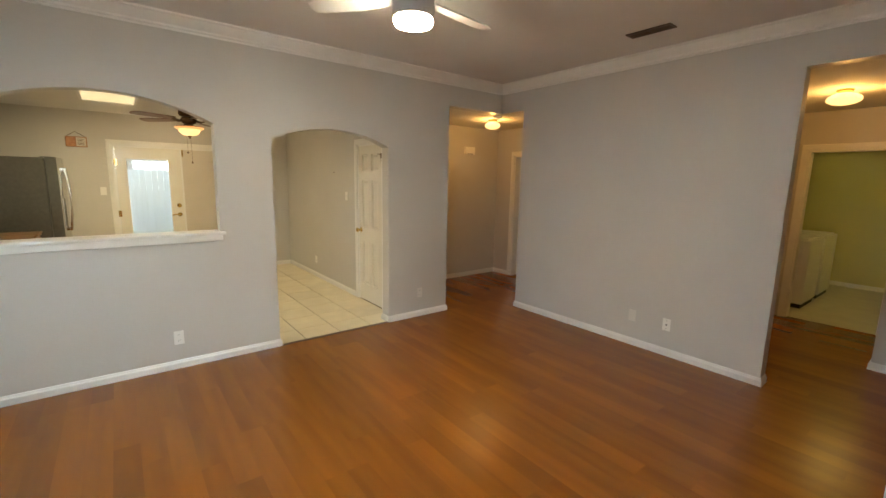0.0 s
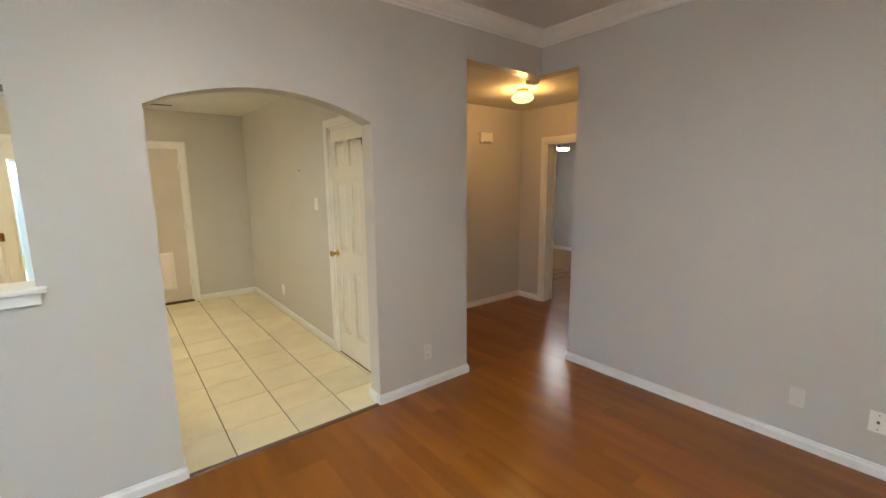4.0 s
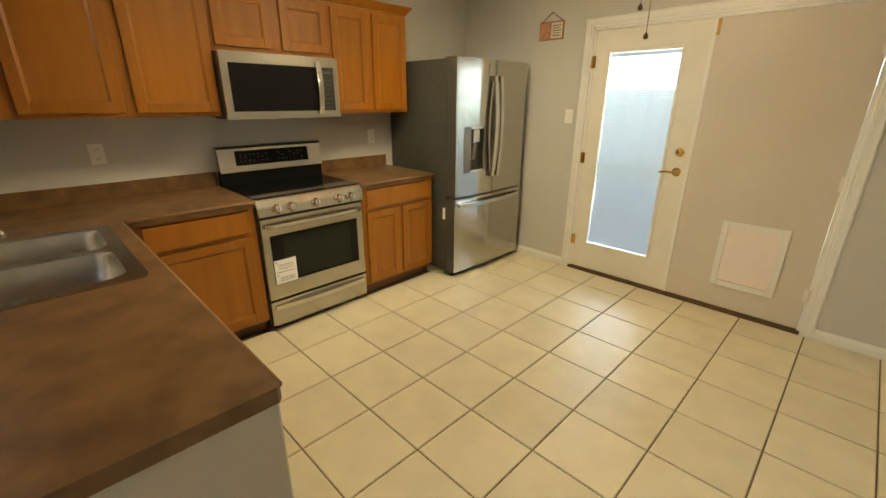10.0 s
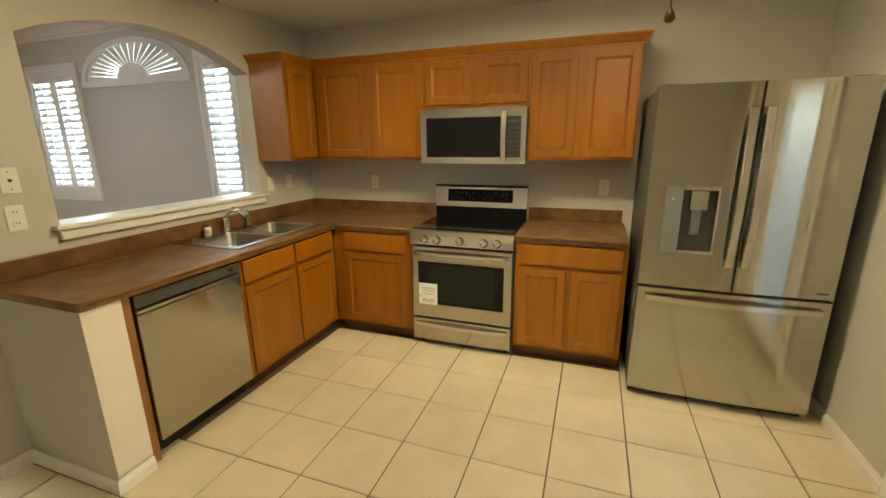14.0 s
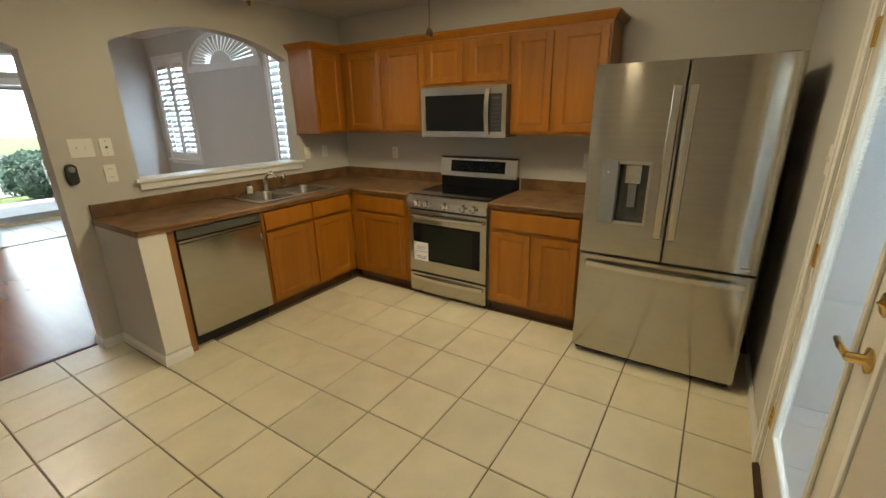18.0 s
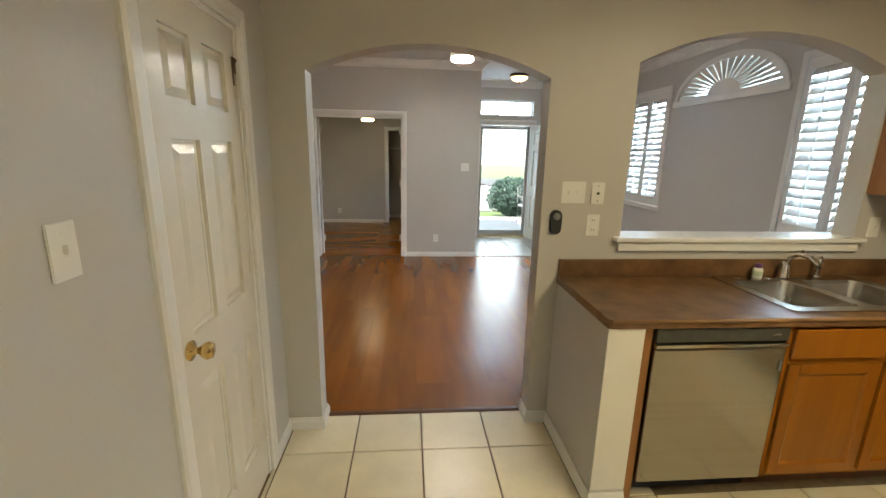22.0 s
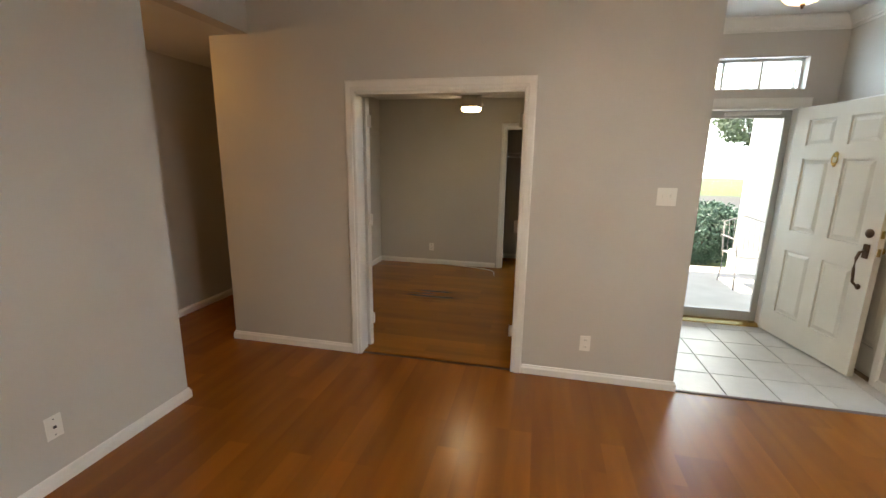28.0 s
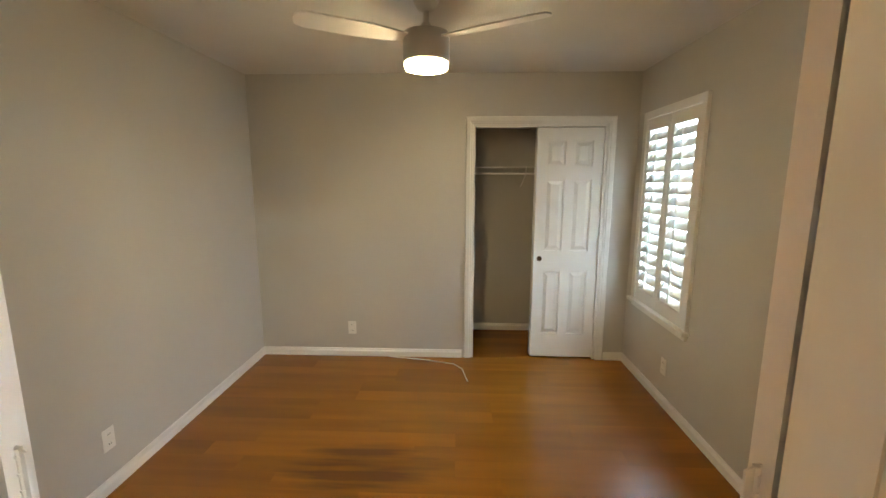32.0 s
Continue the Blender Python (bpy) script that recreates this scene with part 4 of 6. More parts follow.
# worktops with a hole for the sink
cs = shape_fill([(KW + 0.002, KS + 0.002), (-0.615, KS + 0.002), (-0.615, 0.755), (-0.625, 0.765), (-2.365, 0.765), (-2.38, 0.780), (-2.38, 1.416), (KW + 0.002, 1.416)], [[(-2.29, 0.245), (-1.52, 0.245), (-1.52, 0.665), (-2.29, 0.665)]])
r = bmesh.ops.extrude_face_region(cs, geom=cs.faces[:])
for v in (g for g in r["geom"] if isinstance(g, bmesh.types.BMVert)):
    v.co.z = CT - CB
for v in cs.verts:
    v.co.z += CB
bmesh.ops.recalc_face_normals(cs, faces=cs.faces[:])
wt = thing("worktop", "brown mottled laminate worktop with rolled edge", "worktop", "kitchen worktops")
part("slab", cs, LAMINATE, wt)
EDGE = surf("worn_tan_edge", (0.30, 0.17, 0.075), (0.22, 0.12, 0.05), rough=0.35, scale=12)
eb = tube(bmesh.new(), [(-0.632, 0.765, CT - 0.008), (-2.362, 0.765, CT - 0.008)], 0.0085, 10)
tube(eb, [(-2.38, 0.785, CT - 0.008), (-2.38, 1.415, CT - 0.008)], 0.0085, 10)
part("edge_roll", eb, EDGE, wt, "lighter worn front edge")
part("backsplash", B(KW + 0.022, -0.618, KS + 0.002, KS + 0.020, CT, CT + 0.098, bevel=0.004), LAMINATE, wt)
part("backsplash", B(KW + 0.002, KW + 0.021, KS + 0.003, 1.414, CT, CT + 0.098, bevel=0.004), LAMINATE, wt)
w2 = thing("worktop", "short brown laminate worktop beside the range", "worktop", "kitchen worktops")
part("slab", B(KW + 0.002, -2.38, 2.186, 2.898, CB, CT, bevel=0.005), LAMINATE, w2)
part("edge_roll", tube(bmesh.new(), [(-2.38, 2.188, CT - 0.008), (-2.38, 2.896, CT - 0.008)], 0.0085, 10), EDGE, w2, "lighter worn front edge")
part("backsplash", B(KW + 0.002, KW + 0.021, 2.188, 2.880, CT, CT + 0.098, bevel=0.004), LAMINATE, w2)


# sink
def round_rect(x0, x1, y0, y1, r, n=5):
    pts = []
    for cx, cy, a in ((x1 - r, y1 - r, 0), (x0 + r, y1 - r, 90), (x0 + r, y0 + r, 180), (x1 - r, y0 + r, 270)):
        pts += [(cx + r * math.cos(radians(a + 90 * i / n)), cy + r * math.sin(radians(a + 90 * i / n))) for i in range(n + 1)]
    return pts


sk = thing("kitchen_sink", "stainless double-bowl drop-in kitchen sink", "sink")
BOWLS = ((-2.275, -1.930), (-1.880, -1.535))
deck = shape_fill(round_rect(-2.325, -1.485, 0.160, 0.705, 0.03), [round_rect(a, b, 0.255, 0.655, 0.06) for a, b in BOWLS])
r = bmesh.ops.extrude_face_region(deck, geom=deck.faces[:])
for v in (g for g in r["geom"] if isinstance(g, bmesh.types.BMVert)):
    v.co.z = 0.006
for v in deck.verts:
    v.co.z += CT + 0.0005
bmesh.ops.recalc_face_normals(deck, faces=deck.faces[:])
part("rim", deck, SINKM, sk)
for a, b in BOWLS:
    bm = bmesh.new()
    rings = []
    for d, z, rr in ((0.0, 0.0065, 0.06), (0.004, -0.004, 0.06), (0.010, -0.12, 0.055), (0.022, -0.150, 0.05), (0.05, -0.165, 0.04)):
        rings.append([bm.verts.new((x, y, CT + z)) for x, y in round_rect(a + d, b - d, 0.255 + d, 0.655 - d, rr)])
    for p, q in zip(rings, rings[1:]):
        for i in range(len(p)):
            bm.faces.new((p[i], p[(i + 1) % len(p)], q[(i + 1) % len(p)], q[i])).smooth = True
    bm.faces.new(rings[-1])
    bmesh.ops.recalc_face_normals(bm, faces=bm.faces[:])
    bmesh.ops.reverse_faces(bm, faces=bm.faces[:])
    part("bowl", bm, SINKM, sk)
    part("drain", lathe(bmesh.new(), ((0.042, 0), (0.042, 0.003), (0.030, 0.003), (0.026, 0.001), (0, 0.001)), ((a + b) / 2, 0.45, CT - 0.1648), 20), CHROME, sk)
fc = thing("faucet", "chrome single-lever kitchen faucet on the sink", "faucet")
part("spout", tube(bmesh.new(), [(-1.90, 0.20, CT + 0.05), (-1.90, 0.215, CT + 0.12), (-1.90, 0.26, CT + 0.155), (-1.90, 0.33, CT + 0.155), (-1.90, 0.375, CT + 0.13), (-1.90, 0.38, CT + 0.115)], 0.013, 12), CHROME, fc)
part("base", lathe(bmesh.new(), ((0.030, 0), (0.030, 0.006), (0.024, 0.012), (0.022, 0.075), (0.018, 0.09), (0, 0.095)), (-1.90, 0.20, CT + 0.006), 20), CHROME, fc)
part("lever", tube(bmesh.new(), [(-1.90, 0.20, CT + 0.095), (-1.92, 0.21, CT + 0.135), (-1.96, 0.23, CT + 0.165)], 0.008, 10), CHROME, fc)
part("deck_plate", prism(bmesh.new(), round_rect(-2.02, -1.78, 0.172, 0.228, 0.026), CT + 0.0066, CT + 0.011), CHROME, fc)
sp = thing("side_sprayer", "chrome side sprayer on the sink deck", "sprayer")
part("base", lathe(bmesh.new(), ((0.022, 0), (0.022, 0.008), (0.014, 0.014), (0, 0.016)), (-2.10, 0.20, CT + 0.0067), 16), CHROME, sp)
part("wand", lathe(bmesh.new(), ((0.012, 0), (0.015, 0.05), (0.018, 0.085), (0.012, 0.105), (0, 0.108)), (-2.10, 0.20, CT + 0.0225), 16), CHROME, sp)
bo = thing("soap_bottle", "small white bottle with a purple cap", "bottle")
part("bottle_body", lathe(bmesh.new(), ((0.020, 0), (0.024, 0.004), (0.024, 0.050), (0.014, 0.062), (0, 0.064)), (-1.735, 0.205, CT + 0.0067), 20), PLATE, bo)
part("cap", lathe(bmesh.new(), ((0.017, 0), (0.017, 0.020), (0.014, 0.024), (0, 0.025)), (-1.735, 0.205, CT + 0.0640), 16), surf("purple_plastic", (0.16, 0.05, 0.20), rough=0.4), bo, "purple screw cap")
part("label_band", lathe(bmesh.new(), ((0.0245, 0.014), (0.0247, 0.016), (0.0247, 0.040), (0.0245, 0.042)), (-1.735, 0.205, CT + 0.0067), 20), surf("pale_green_label", (0.55, 0.62, 0.50), rough=0.6), bo)

# dishwasher
dw = thing("dishwasher", "stainless steel dishwasher under the worktop", "dishwasher")
part("body", B(-1.445, -0.838, KS + 0.01, 0.715, 0.10, 0.868), BLACK, dw)
part("toe_panel", B(-1.445, -0.838, KS + 0.01, 0.665, 0.0, 0.099), BLACK, dw)
part("door", B(-1.443, -0.840, 0.716, 0.748, 0.105, 0.770, bevel=0.006), STEEL, dw)
part("pocket_handle", prism(bmesh.new(), ((0.716, 0.7705), (0.740, 0.7705), (0.754, 0.778), (0.754, 0.792), (0.728, 0.800), (0.716, 0.800)), -1.443, -0.840, "X"), STEELH, dw, "full-width steel pocket handle")
part("control_panel", B(-1.443, -0.840, 0.716, 0.748, 0.801, 0.866, bevel=0.004), FRSIDE, dw, "grey control strip")
part("latch_clip", B(-1.432, -1.418, 0.7482, 0.7520, 0.66, 0.71, bevel=0.002), GREYP, dw)
part("badge_bar", B(-1.40, -1.36, 0.7482, 0.7490, 0.826, 0.838), STEELH, dw)

# range
YL, YR, XF = 1.422, 2.180, -2.385
st = thing("range", "stainless steel electric range with glass cooktop", "stove")
part("body", B(KW + 0.03, XF - 0.03, YL, YR, 0.045, 0.900), FRSIDE, st)
for y in (YL + 0.05, YR - 0.05):
    for x in (XF - 0.09, KW + 0.10):
        part("foot", cyl(bmesh.new(), (x, y, 0.0), (x, y, 0.046), 0.018, seg=12), BLACK, st)
part("cooktop", B(KW + 0.09, XF - 0.030, YL + 0.002, YR - 0.002, 0.901, 0.917, bevel=0.004), BLACKGLASS, st)
bg = bmesh.new()
prism(bg, ((KW + 0.03, 0.90), (KW + 0.088, 0.90), (KW + 0.088, 1.005), (KW + 0.03, 1.005)), YL + 0.002, YR - 0.002, "Y")
part("rear_riser", bg, BLACKGLASS, st, "black riser behind the cooktop")
bp = prism(bmesh.new(), ((KW + 0.03, 1.006), (KW + 0.100, 1.006), (KW + 0.082, 1.165), (KW + 0.070, 1.172), (KW + 0.03, 1.172)), YL, YR, "Y")
part("backguard", bp, STEELH, st)
dp = prism(bmesh.new(), ((KW + 0.0965, 1.048), (KW + 0.0985, 1.048), (KW + 0.0860, 1.148), (KW + 0.084, 1.148)), YL + 0.11, YR - 0.11, "Y")
part("top_trim", B(KW + 0.028, KW + 0.084, YL - 0.004, YR + 0.004, 1.1725, 1.181, bevel=0.002), BLACK, st, "dark trim along the backguard top")
disp = part("display", dp, BLACKGLASS, st, "black glass display panel")
dm = bmesh.new()
random.seed(3)
for i in range(16):
    y = YL + 0.14 + i * 0.030
    if abs(i - 7.5) > 1:
        for z in (1.075, 1.10, 1.118):
            if random.random() < 0.7:
                k = KW + 0.0988 - (z - 1.048) * 0.125
                box(dm, k, k + 0.0006, y, y + 0.012, z, z + 0.004)
tagged(part("key_marks", dm, surf("dim_display_print", (0.085, 0.085, 0.09), rough=0.5), disp, "dim key markings"), kind="stuff")
cp = prism(bmesh.new(), ((XF - 0.032, 0.800), (XF - 0.010, 0.796), (XF + 0.020, 0.806), (XF + 0.012, 0.860), (XF - 0.012, 0.904), (XF - 0.030, 0.912)), YL - 0.001, YR + 0.001, "Y")
bmesh.ops.bevel(cp, geom=[e for e in cp.edges], offset=0.004, segments=2, affect="EDGES")
part("control_panel", cp, STEELH, st, "sloping stainless knob panel")
for f in (0.155, 0.280, 0.506, 0.735, 0.858):
    y = YL + (YR - YL) * f
    kb = lathe(bmesh.new(), ((0.030, 0), (0.030, 0.006), (0.024, 0.008), (0.023, 0.036), (0.019, 0.041), (0, 0.041)), (0, 0, 0), 24, "X")
    box(kb, 0.036, 0.048, -0.005, 0.005, -0.021, 0.021, bevel=0.002)
    bmesh.ops.transform(kb, matrix=Matrix.Translation((XF + 0.012, y, 0.842)) @ Matrix.Rotation(radians(-14), 4, "Y"), verts=kb.verts[:])
    part("knob", kb, CHROME, st, "satin steel control knob")
od = part("oven_door", B(XF - 0.029, XF, YL + 0.004, YR - 0.004, 0.235, 0.786, bevel=0.006), STEEL, st)
part("oven_window", B(XF + 0.0003, XF + 0.003, YL + 0.055, YR - 0.060, 0.345, 0.672, bevel=0.001), BLACKGLASS, od, "dark tinted oven window")
part("inner_window", B(XF + 0.0031, XF + 0.0036, YL + 0.135, YR - 0.125, 0.365, 0.655), OVENGLASS, od)
oh = tube(bmesh.new(), [(XF + 0.022 + 0.022 * math.sin(math.pi * i / 10), YL + 0.035 + (YR - YL - 0.07) * i / 10, 0.738) for i in range(11)], 0.014, 12)
for y in (YL + 0.040, YR - 0.040):
    box(oh, XF - 0.001, XF + 0.026, y - 0.014, y + 0.014, 0.726, 0.750)
part("oven_handle", oh, STEELH, od, "bowed steel handle bar")
pp = part("energy_sticker", B(XF + 0.0037, XF + 0.0044, YL + 0.058, YL + 0.205, 0.340, 0.505), PAPER, od, "two white paper stickers")
tb = bmesh.new()
box(tb, XF + 0.0045, XF + 0.0048, YL + 0.066, YL + 0.19, 0.420, 0.423)
for z in (0.36, 0.37, 0.38, 0.44, 0.455, 0.468):
    box(tb, XF + 0.0045, XF + 0.0048, YL + 0.085, YL + 0.185, z, z + 0.003)
for z in (0.398, 0.485):
    box(tb, XF + 0.0045, XF + 0.0048, YL + 0.068, YL + 0.078, z, z + 0.008)
tagged(part("print_bars", tb, INK, pp), kind="stuff")
dr = part("storage_drawer", B(XF - 0.029, XF - 0.001, YL + 0.004, YR - 0.004, 0.048, 0.222, bevel=0.005), STEEL, st)
dh = prism(bmesh.new(), [(XF - 0.002, YL + 0.03)] + [(XF + 0.010 + 0.022 * math.sin(math.pi * i / 10), YL + 0.03 + (YR - YL - 0.06) * i / 10) for i in range(11)] + [(XF - 0.002, YR - 0.03)], 0.165, 0.192, "Z")
part("drawer_handle", dh, STEELH, dr, "bowed steel drawer pull")

# microwave over the range
MZ0, MZ1, MX = 1.368, 1.752, -2.655
mw = thing("microwave", "stainless over-the-range microwave with black glass", "microwave")
part("body", B(KW + 0.003, MX, 1.424, 2.200, MZ0 + 0.012, MZ1 - 0.001), FRSIDE, mw)
part("underside_vent", B(KW + 0.10, MX - 0.02, 1.45, 2.17, MZ0, MZ0 + 0.011), BLACK, mw, "black underside grille")
fm = bmesh.new()
for a in ((1.424, 1.468, MZ0, MZ1), (1.468, 2.200, MZ1 - 0.062, MZ1), (1.468, 2.200, MZ0, MZ0 + 0.045), (2.164, 2.200, MZ0 + 0.045, MZ1 - 0.062)):
    box(fm, MX + 0.001, MX + 0.030, a[0], a[1], a[2], a[3])
md = part("door_frame", fm, STEELH, mw)
part("window", B(MX + 0.001, MX + 0.026, 1.468, 2.050, MZ0 + 0.045, MZ1 - 0.062), BLACKGLASS, md, "black glass window")
kp = part("keypad", B(MX + 0.001, MX + 0.026, 2.052, 2.164, MZ0 + 0.045, MZ1 - 0.062), BLACK, mw, "black keypad")
km = bmesh.new()
for i in range(3):
    for j in range(7):
        box(km, MX + 0.0262, MX + 0.0268, 2.078 + i * 0.028, 2.094 + i * 0.028, MZ0 + 0.06 + j * 0.030, MZ0 + 0.066 + j * 0.030)
box(km, MX + 0.0262, MX + 0.0268, 2.075, 2.150, MZ1 - 0.10, MZ1 - 0.085)
tagged(part("key_marks", km, surf("dim_key_print", (0.07, 0.07, 0.075), rough=0.5), kp), kind="stuff")
mh = prism(bmesh.new(), [(MX + 0.030, MZ0 + 0.024)] + [(MX + 0.044 + 0.024 * math.sin(math.pi * i / 12), MZ0 + 0.024 + (MZ1 - MZ0 - 0.052) * i / 12) for i in range(13)] + [(MX + 0.030, MZ1 - 0.028), (MX + 0.030, MZ1 - 0.050)] + [(MX + 0.030 + 0.024 * math.sin(math.pi * (12 - i) / 12), MZ0 + 0.046 + (MZ1 - MZ0 - 0.096) * (12 - i) / 12) for i in range(13)], 2.028, 2.066, "Y")
bmesh.ops.bevel(mh, geom=[e for e in mh.edges if abs(e.verts[0].co.y - e.verts[1].co.y) < 1e-6], offset=0.003, segments=1, affect="EDGES")
part("handle", mh, STEELH, mw, "wide bowed steel door handle")

# upper cabinets
UZ0, UZ1, UX = 1.390, 2.108, -2.705
def upper(label, x0, x1, y0, y1, z0, wallside, fronts):
    th = thing("wall_cabinet", label, "cabinet", "kitchen wall cabinets")
    part("body", B(x0, x1, y0, y1, z0, UZ1), OAK, th)
    for a in fronts:
        cab_front(th, "door", *a, x1 if wallside == "W" else y1, wallside)
    return th


uc = upper("honey oak corner wall cabinet beside the hatch", KW + 0.003, -2.372, KS + 0.002, 0.440, UZ0, "S", ((-2.680, -2.392, UZ0 + 0.022, 2.085),))
part("side_panel", B(-2.3715, -2.362, KS + 0.002, 0.440, UZ0, UZ1), OAKSIDE, uc, "plain oak end panel")
upper("honey oak wall cabinet with two tall doors", KW + 0.003, UX, 0.462, 1.420, UZ0, "W", ((0.520, 0.938, UZ0 + 0.022, 2.085), (0.990, 1.410, UZ0 + 0.022, 2.085)))
upper("short honey oak cabinet above the microwave", KW + 0.003, UX, 1.421, 2.200, 1.756, "W", ((1.440, 1.785, 1.785, 2.085), (1.850, 2.182, 1.785, 2.085)))
upper("honey oak wall cabinet beside the fridge", KW + 0.003, UX, 2.201, 2.895, UZ0, "W", ((2.214, 2.512, UZ0 + 0.022, 2.085), (2.560, 2.882, UZ0 + 0.022, 2.085)))
crown = run_profile(bmesh.new(), [(-2.362, KS + 0.003), (-2.362, 0.440), (UX, 0.440), (UX, 2.895), (KW + 0.004, 2.895)], ((0, 0), (0.004, 0), (0.012, 0.010), (0.034, 0.038), (0.040, 0.044), (0.040, 0.056), (0, 0.056)), -1, UZ1 + 0.001)
solid("cabinet_crown", crown, OAK, "honey oak crown moulding along the wall cabinets", "moulding")

# fridge
FX = -2.160
fr = thing("fridge", "stainless french-door fridge with water dispenser", "fridge")
part("body", B(KW + 0.03, FX - 0.125, 2.945, 3.848, 0.05, 1.770), FRSIDE, fr, "dark grey textured cabinet sides")
part("top_cap", B(KW + 0.03, FX - 0.14, 2.95, 3.843, 1.7705, 1.785), FRSIDE, fr)
part("grille", B(FX - 0.15, FX - 0.06, 2.955, 3.838, 0.012, 0.049), BLACK, fr, "black foot grille")
for y in (3.0, 3.79):
    part("foot", cyl(bmesh.new(), (FX - 0.12, y, 0.0), (FX - 0.12, y, 0.013), 0.02, seg=12), BLACK, fr)
    part("hinge_cover", B(FX - 0.16, FX - 0.05, y - 0.045, y + 0.045, 1.7855, 1.800, bevel=0.004), GREYP, fr)


def bowed_slab(y0, y1, z0, z1, depth=0.118, bow=0.014, n=14):
    pts = [(FX - depth, y0), (FX - bow - 0.006, y0)]
    c, w = (2.942 + 3.852) / 2, (3.852 - 2.942) / 2
    for i in range(n + 1):
        y = y0 + 0.004 + (y1 - y0 - 0.008) * i / n
        pts.append((FX - bow * ((y - c) / w) ** 2, y))
    pts += [(FX - bow - 0.006, y1), (FX - depth, y1)]
    bm = prism(bmesh.new(), pts, z0, z1, "Z")
    return bm


def steel_front(bm):
    """Bowed fronts; the rims of the doors take the second, dark material."""
    for f in bm.faces:
        f.material_index = 0 if f.normal.x > 0.5 else 1
    return bm


DY0, DY1, DZ0, DZ1 = 3.030, 3.290, 0.915, 1.285
ldoor = bmesh.new()
dys = [2.942 + (DY0 - 2.942) * i / 4 for i in range(4)] + [DY0 + (DY1 - DY0) * i / 8 for i in range(8)] + [DY1 + (3.394 - DY1) * i / 4 for i in range(5)]
dzs = (0.722, DZ0, DZ1, 1.792)
dv = {(i, k, b): ldoor.verts.new((FX - 0.118 if b else FX - 0.014 * ((y - 3.397) / 0.455) ** 2, y, z)) for i, y in enumerate(dys) for k, z in enumerate(dzs) for b in (0, 1)}
ni = len(dys) - 1
cells = {(i, k) for i in range(ni) for k in range(3) if not (k == 1 and 4 <= i < 12)}
for i, k in cells:
    for b in (0, 1):
        ldoor.faces.new((dv[i, k, b], dv[i + 1, k, b], dv[i + 1, k + 1, b], dv[i, k + 1, b]))
    for di, dk, e in ((-1, 0, ((i, k), (i, k + 1))), (1, 0, ((i + 1, k), (i + 1, k + 1))), (0, -1, ((i, k), (i + 1, k))), (0, 1, ((i, k + 1), (i + 1, k + 1)))):
        if (i + di, k + dk) not in cells:
            p, q = e
            ldoor.faces.new((dv[(*p, 0)], dv[(*q, 0)], dv[(*q, 1)], dv[(*p, 1)]))
bmesh.ops.recalc_face_normals(ldoor, faces=ldoor.faces[:])
ld_ = part("fridge_door", steel_front(ldoor), STEEL, fr)
ld_.data.materials.append(FRSIDE)
part("fridge_door", steel_front(bowed_slab(3.402, 3.852, 0.722, 1.792)), STEEL, fr).data.materials.append(FRSIDE)
part("freezer_drawer", steel_front(bowed_slab(2.942, 3.852, 0.055, 0.706)), STEEL, fr).data.materials.append(FRSIDE)
ds = part("dispenser", B(FX - 0.090, FX - 0.072, DY0, DY1, DZ0, DZ1), FRSIDE, ld_, "grey dispenser recess")
part("dispenser_panel", B(FX - 0.0715, FX - 0.006, DY0 + 0.001, DY0 + 0.085, DZ0 + 0.001, DZ1 - 0.001, bevel=0.003), GREYP, ds, "grey touch panel")
dsf = bmesh.new()
for a in ((DY0 + 0.086, DY1 - 0.001, DZ1 - 0.022, DZ1 - 0.001), (DY0 + 0.086, DY1 - 0.001, DZ0 + 0.001, DZ0 + 0.020), (DY1 - 0.014, DY1 - 0.001, DZ0 + 0.020, DZ1 - 0.022)):
    box(dsf, FX - 0.0715, FX - 0.008, a[0], a[1], a[2], a[3])
part("dispenser_frame", dsf, STEELH, ds)
part("dispenser_spout", B(FX - 0.0715, FX - 0.020, DY0 + 0.125, DY1 - 0.050, DZ1 - 0.130, DZ1 - 0.023, bevel=0.006), STEELH, ds, "bright steel dispenser head")
part("dispenser_paddle", prism(bmesh.new(), ((FX - 0.071, 1.155), (FX - 0.030, 1.150), (FX - 0.050, 1.02), (FX - 0.071, 1.01)), DY0 + 0.145, DY1 - 0.075, "Y"), GREYP, ds, "grey water paddle")
part("status_light", lathe(bmesh.new(), ((0.004, 0), (0.004, 0.001), (0, 0.001)), (FX - 0.0058, DY0 + 0.035, DZ1 - 0.07), 12, "X"), PLATE, ds)
for y in (3.362, 3.434):
    hb = prism(bmesh.new(), [(0.000, 0.862), (0.030, 0.862)] + [(0.034 + 0.026 * math.sin(math.pi * i / 12), 0.862 + 0.81 * i / 12) for i in range(13)] + [(0.030, 1.672), (0.0, 1.672), (0.0, 1.640)] + [(0.016 + 0.026 * math.sin(math.pi * (12 - i) / 12), 0.90 + 0.73 * (12 - i) / 12) for i in range(13)] + [(0.0, 0.895)], y - 0.019, y + 0.019, "Y")
    bmesh.ops.bevel(hb, geom=hb.edges[:], offset=0.003, segments=1, affect="EDGES")
    bmesh.ops.transform(hb, matrix=Matrix.Translation((FX, 0, 0)), verts=hb.verts[:])
    part("door_handle", hb, STEELH, fr, "tall bowed steel handle")
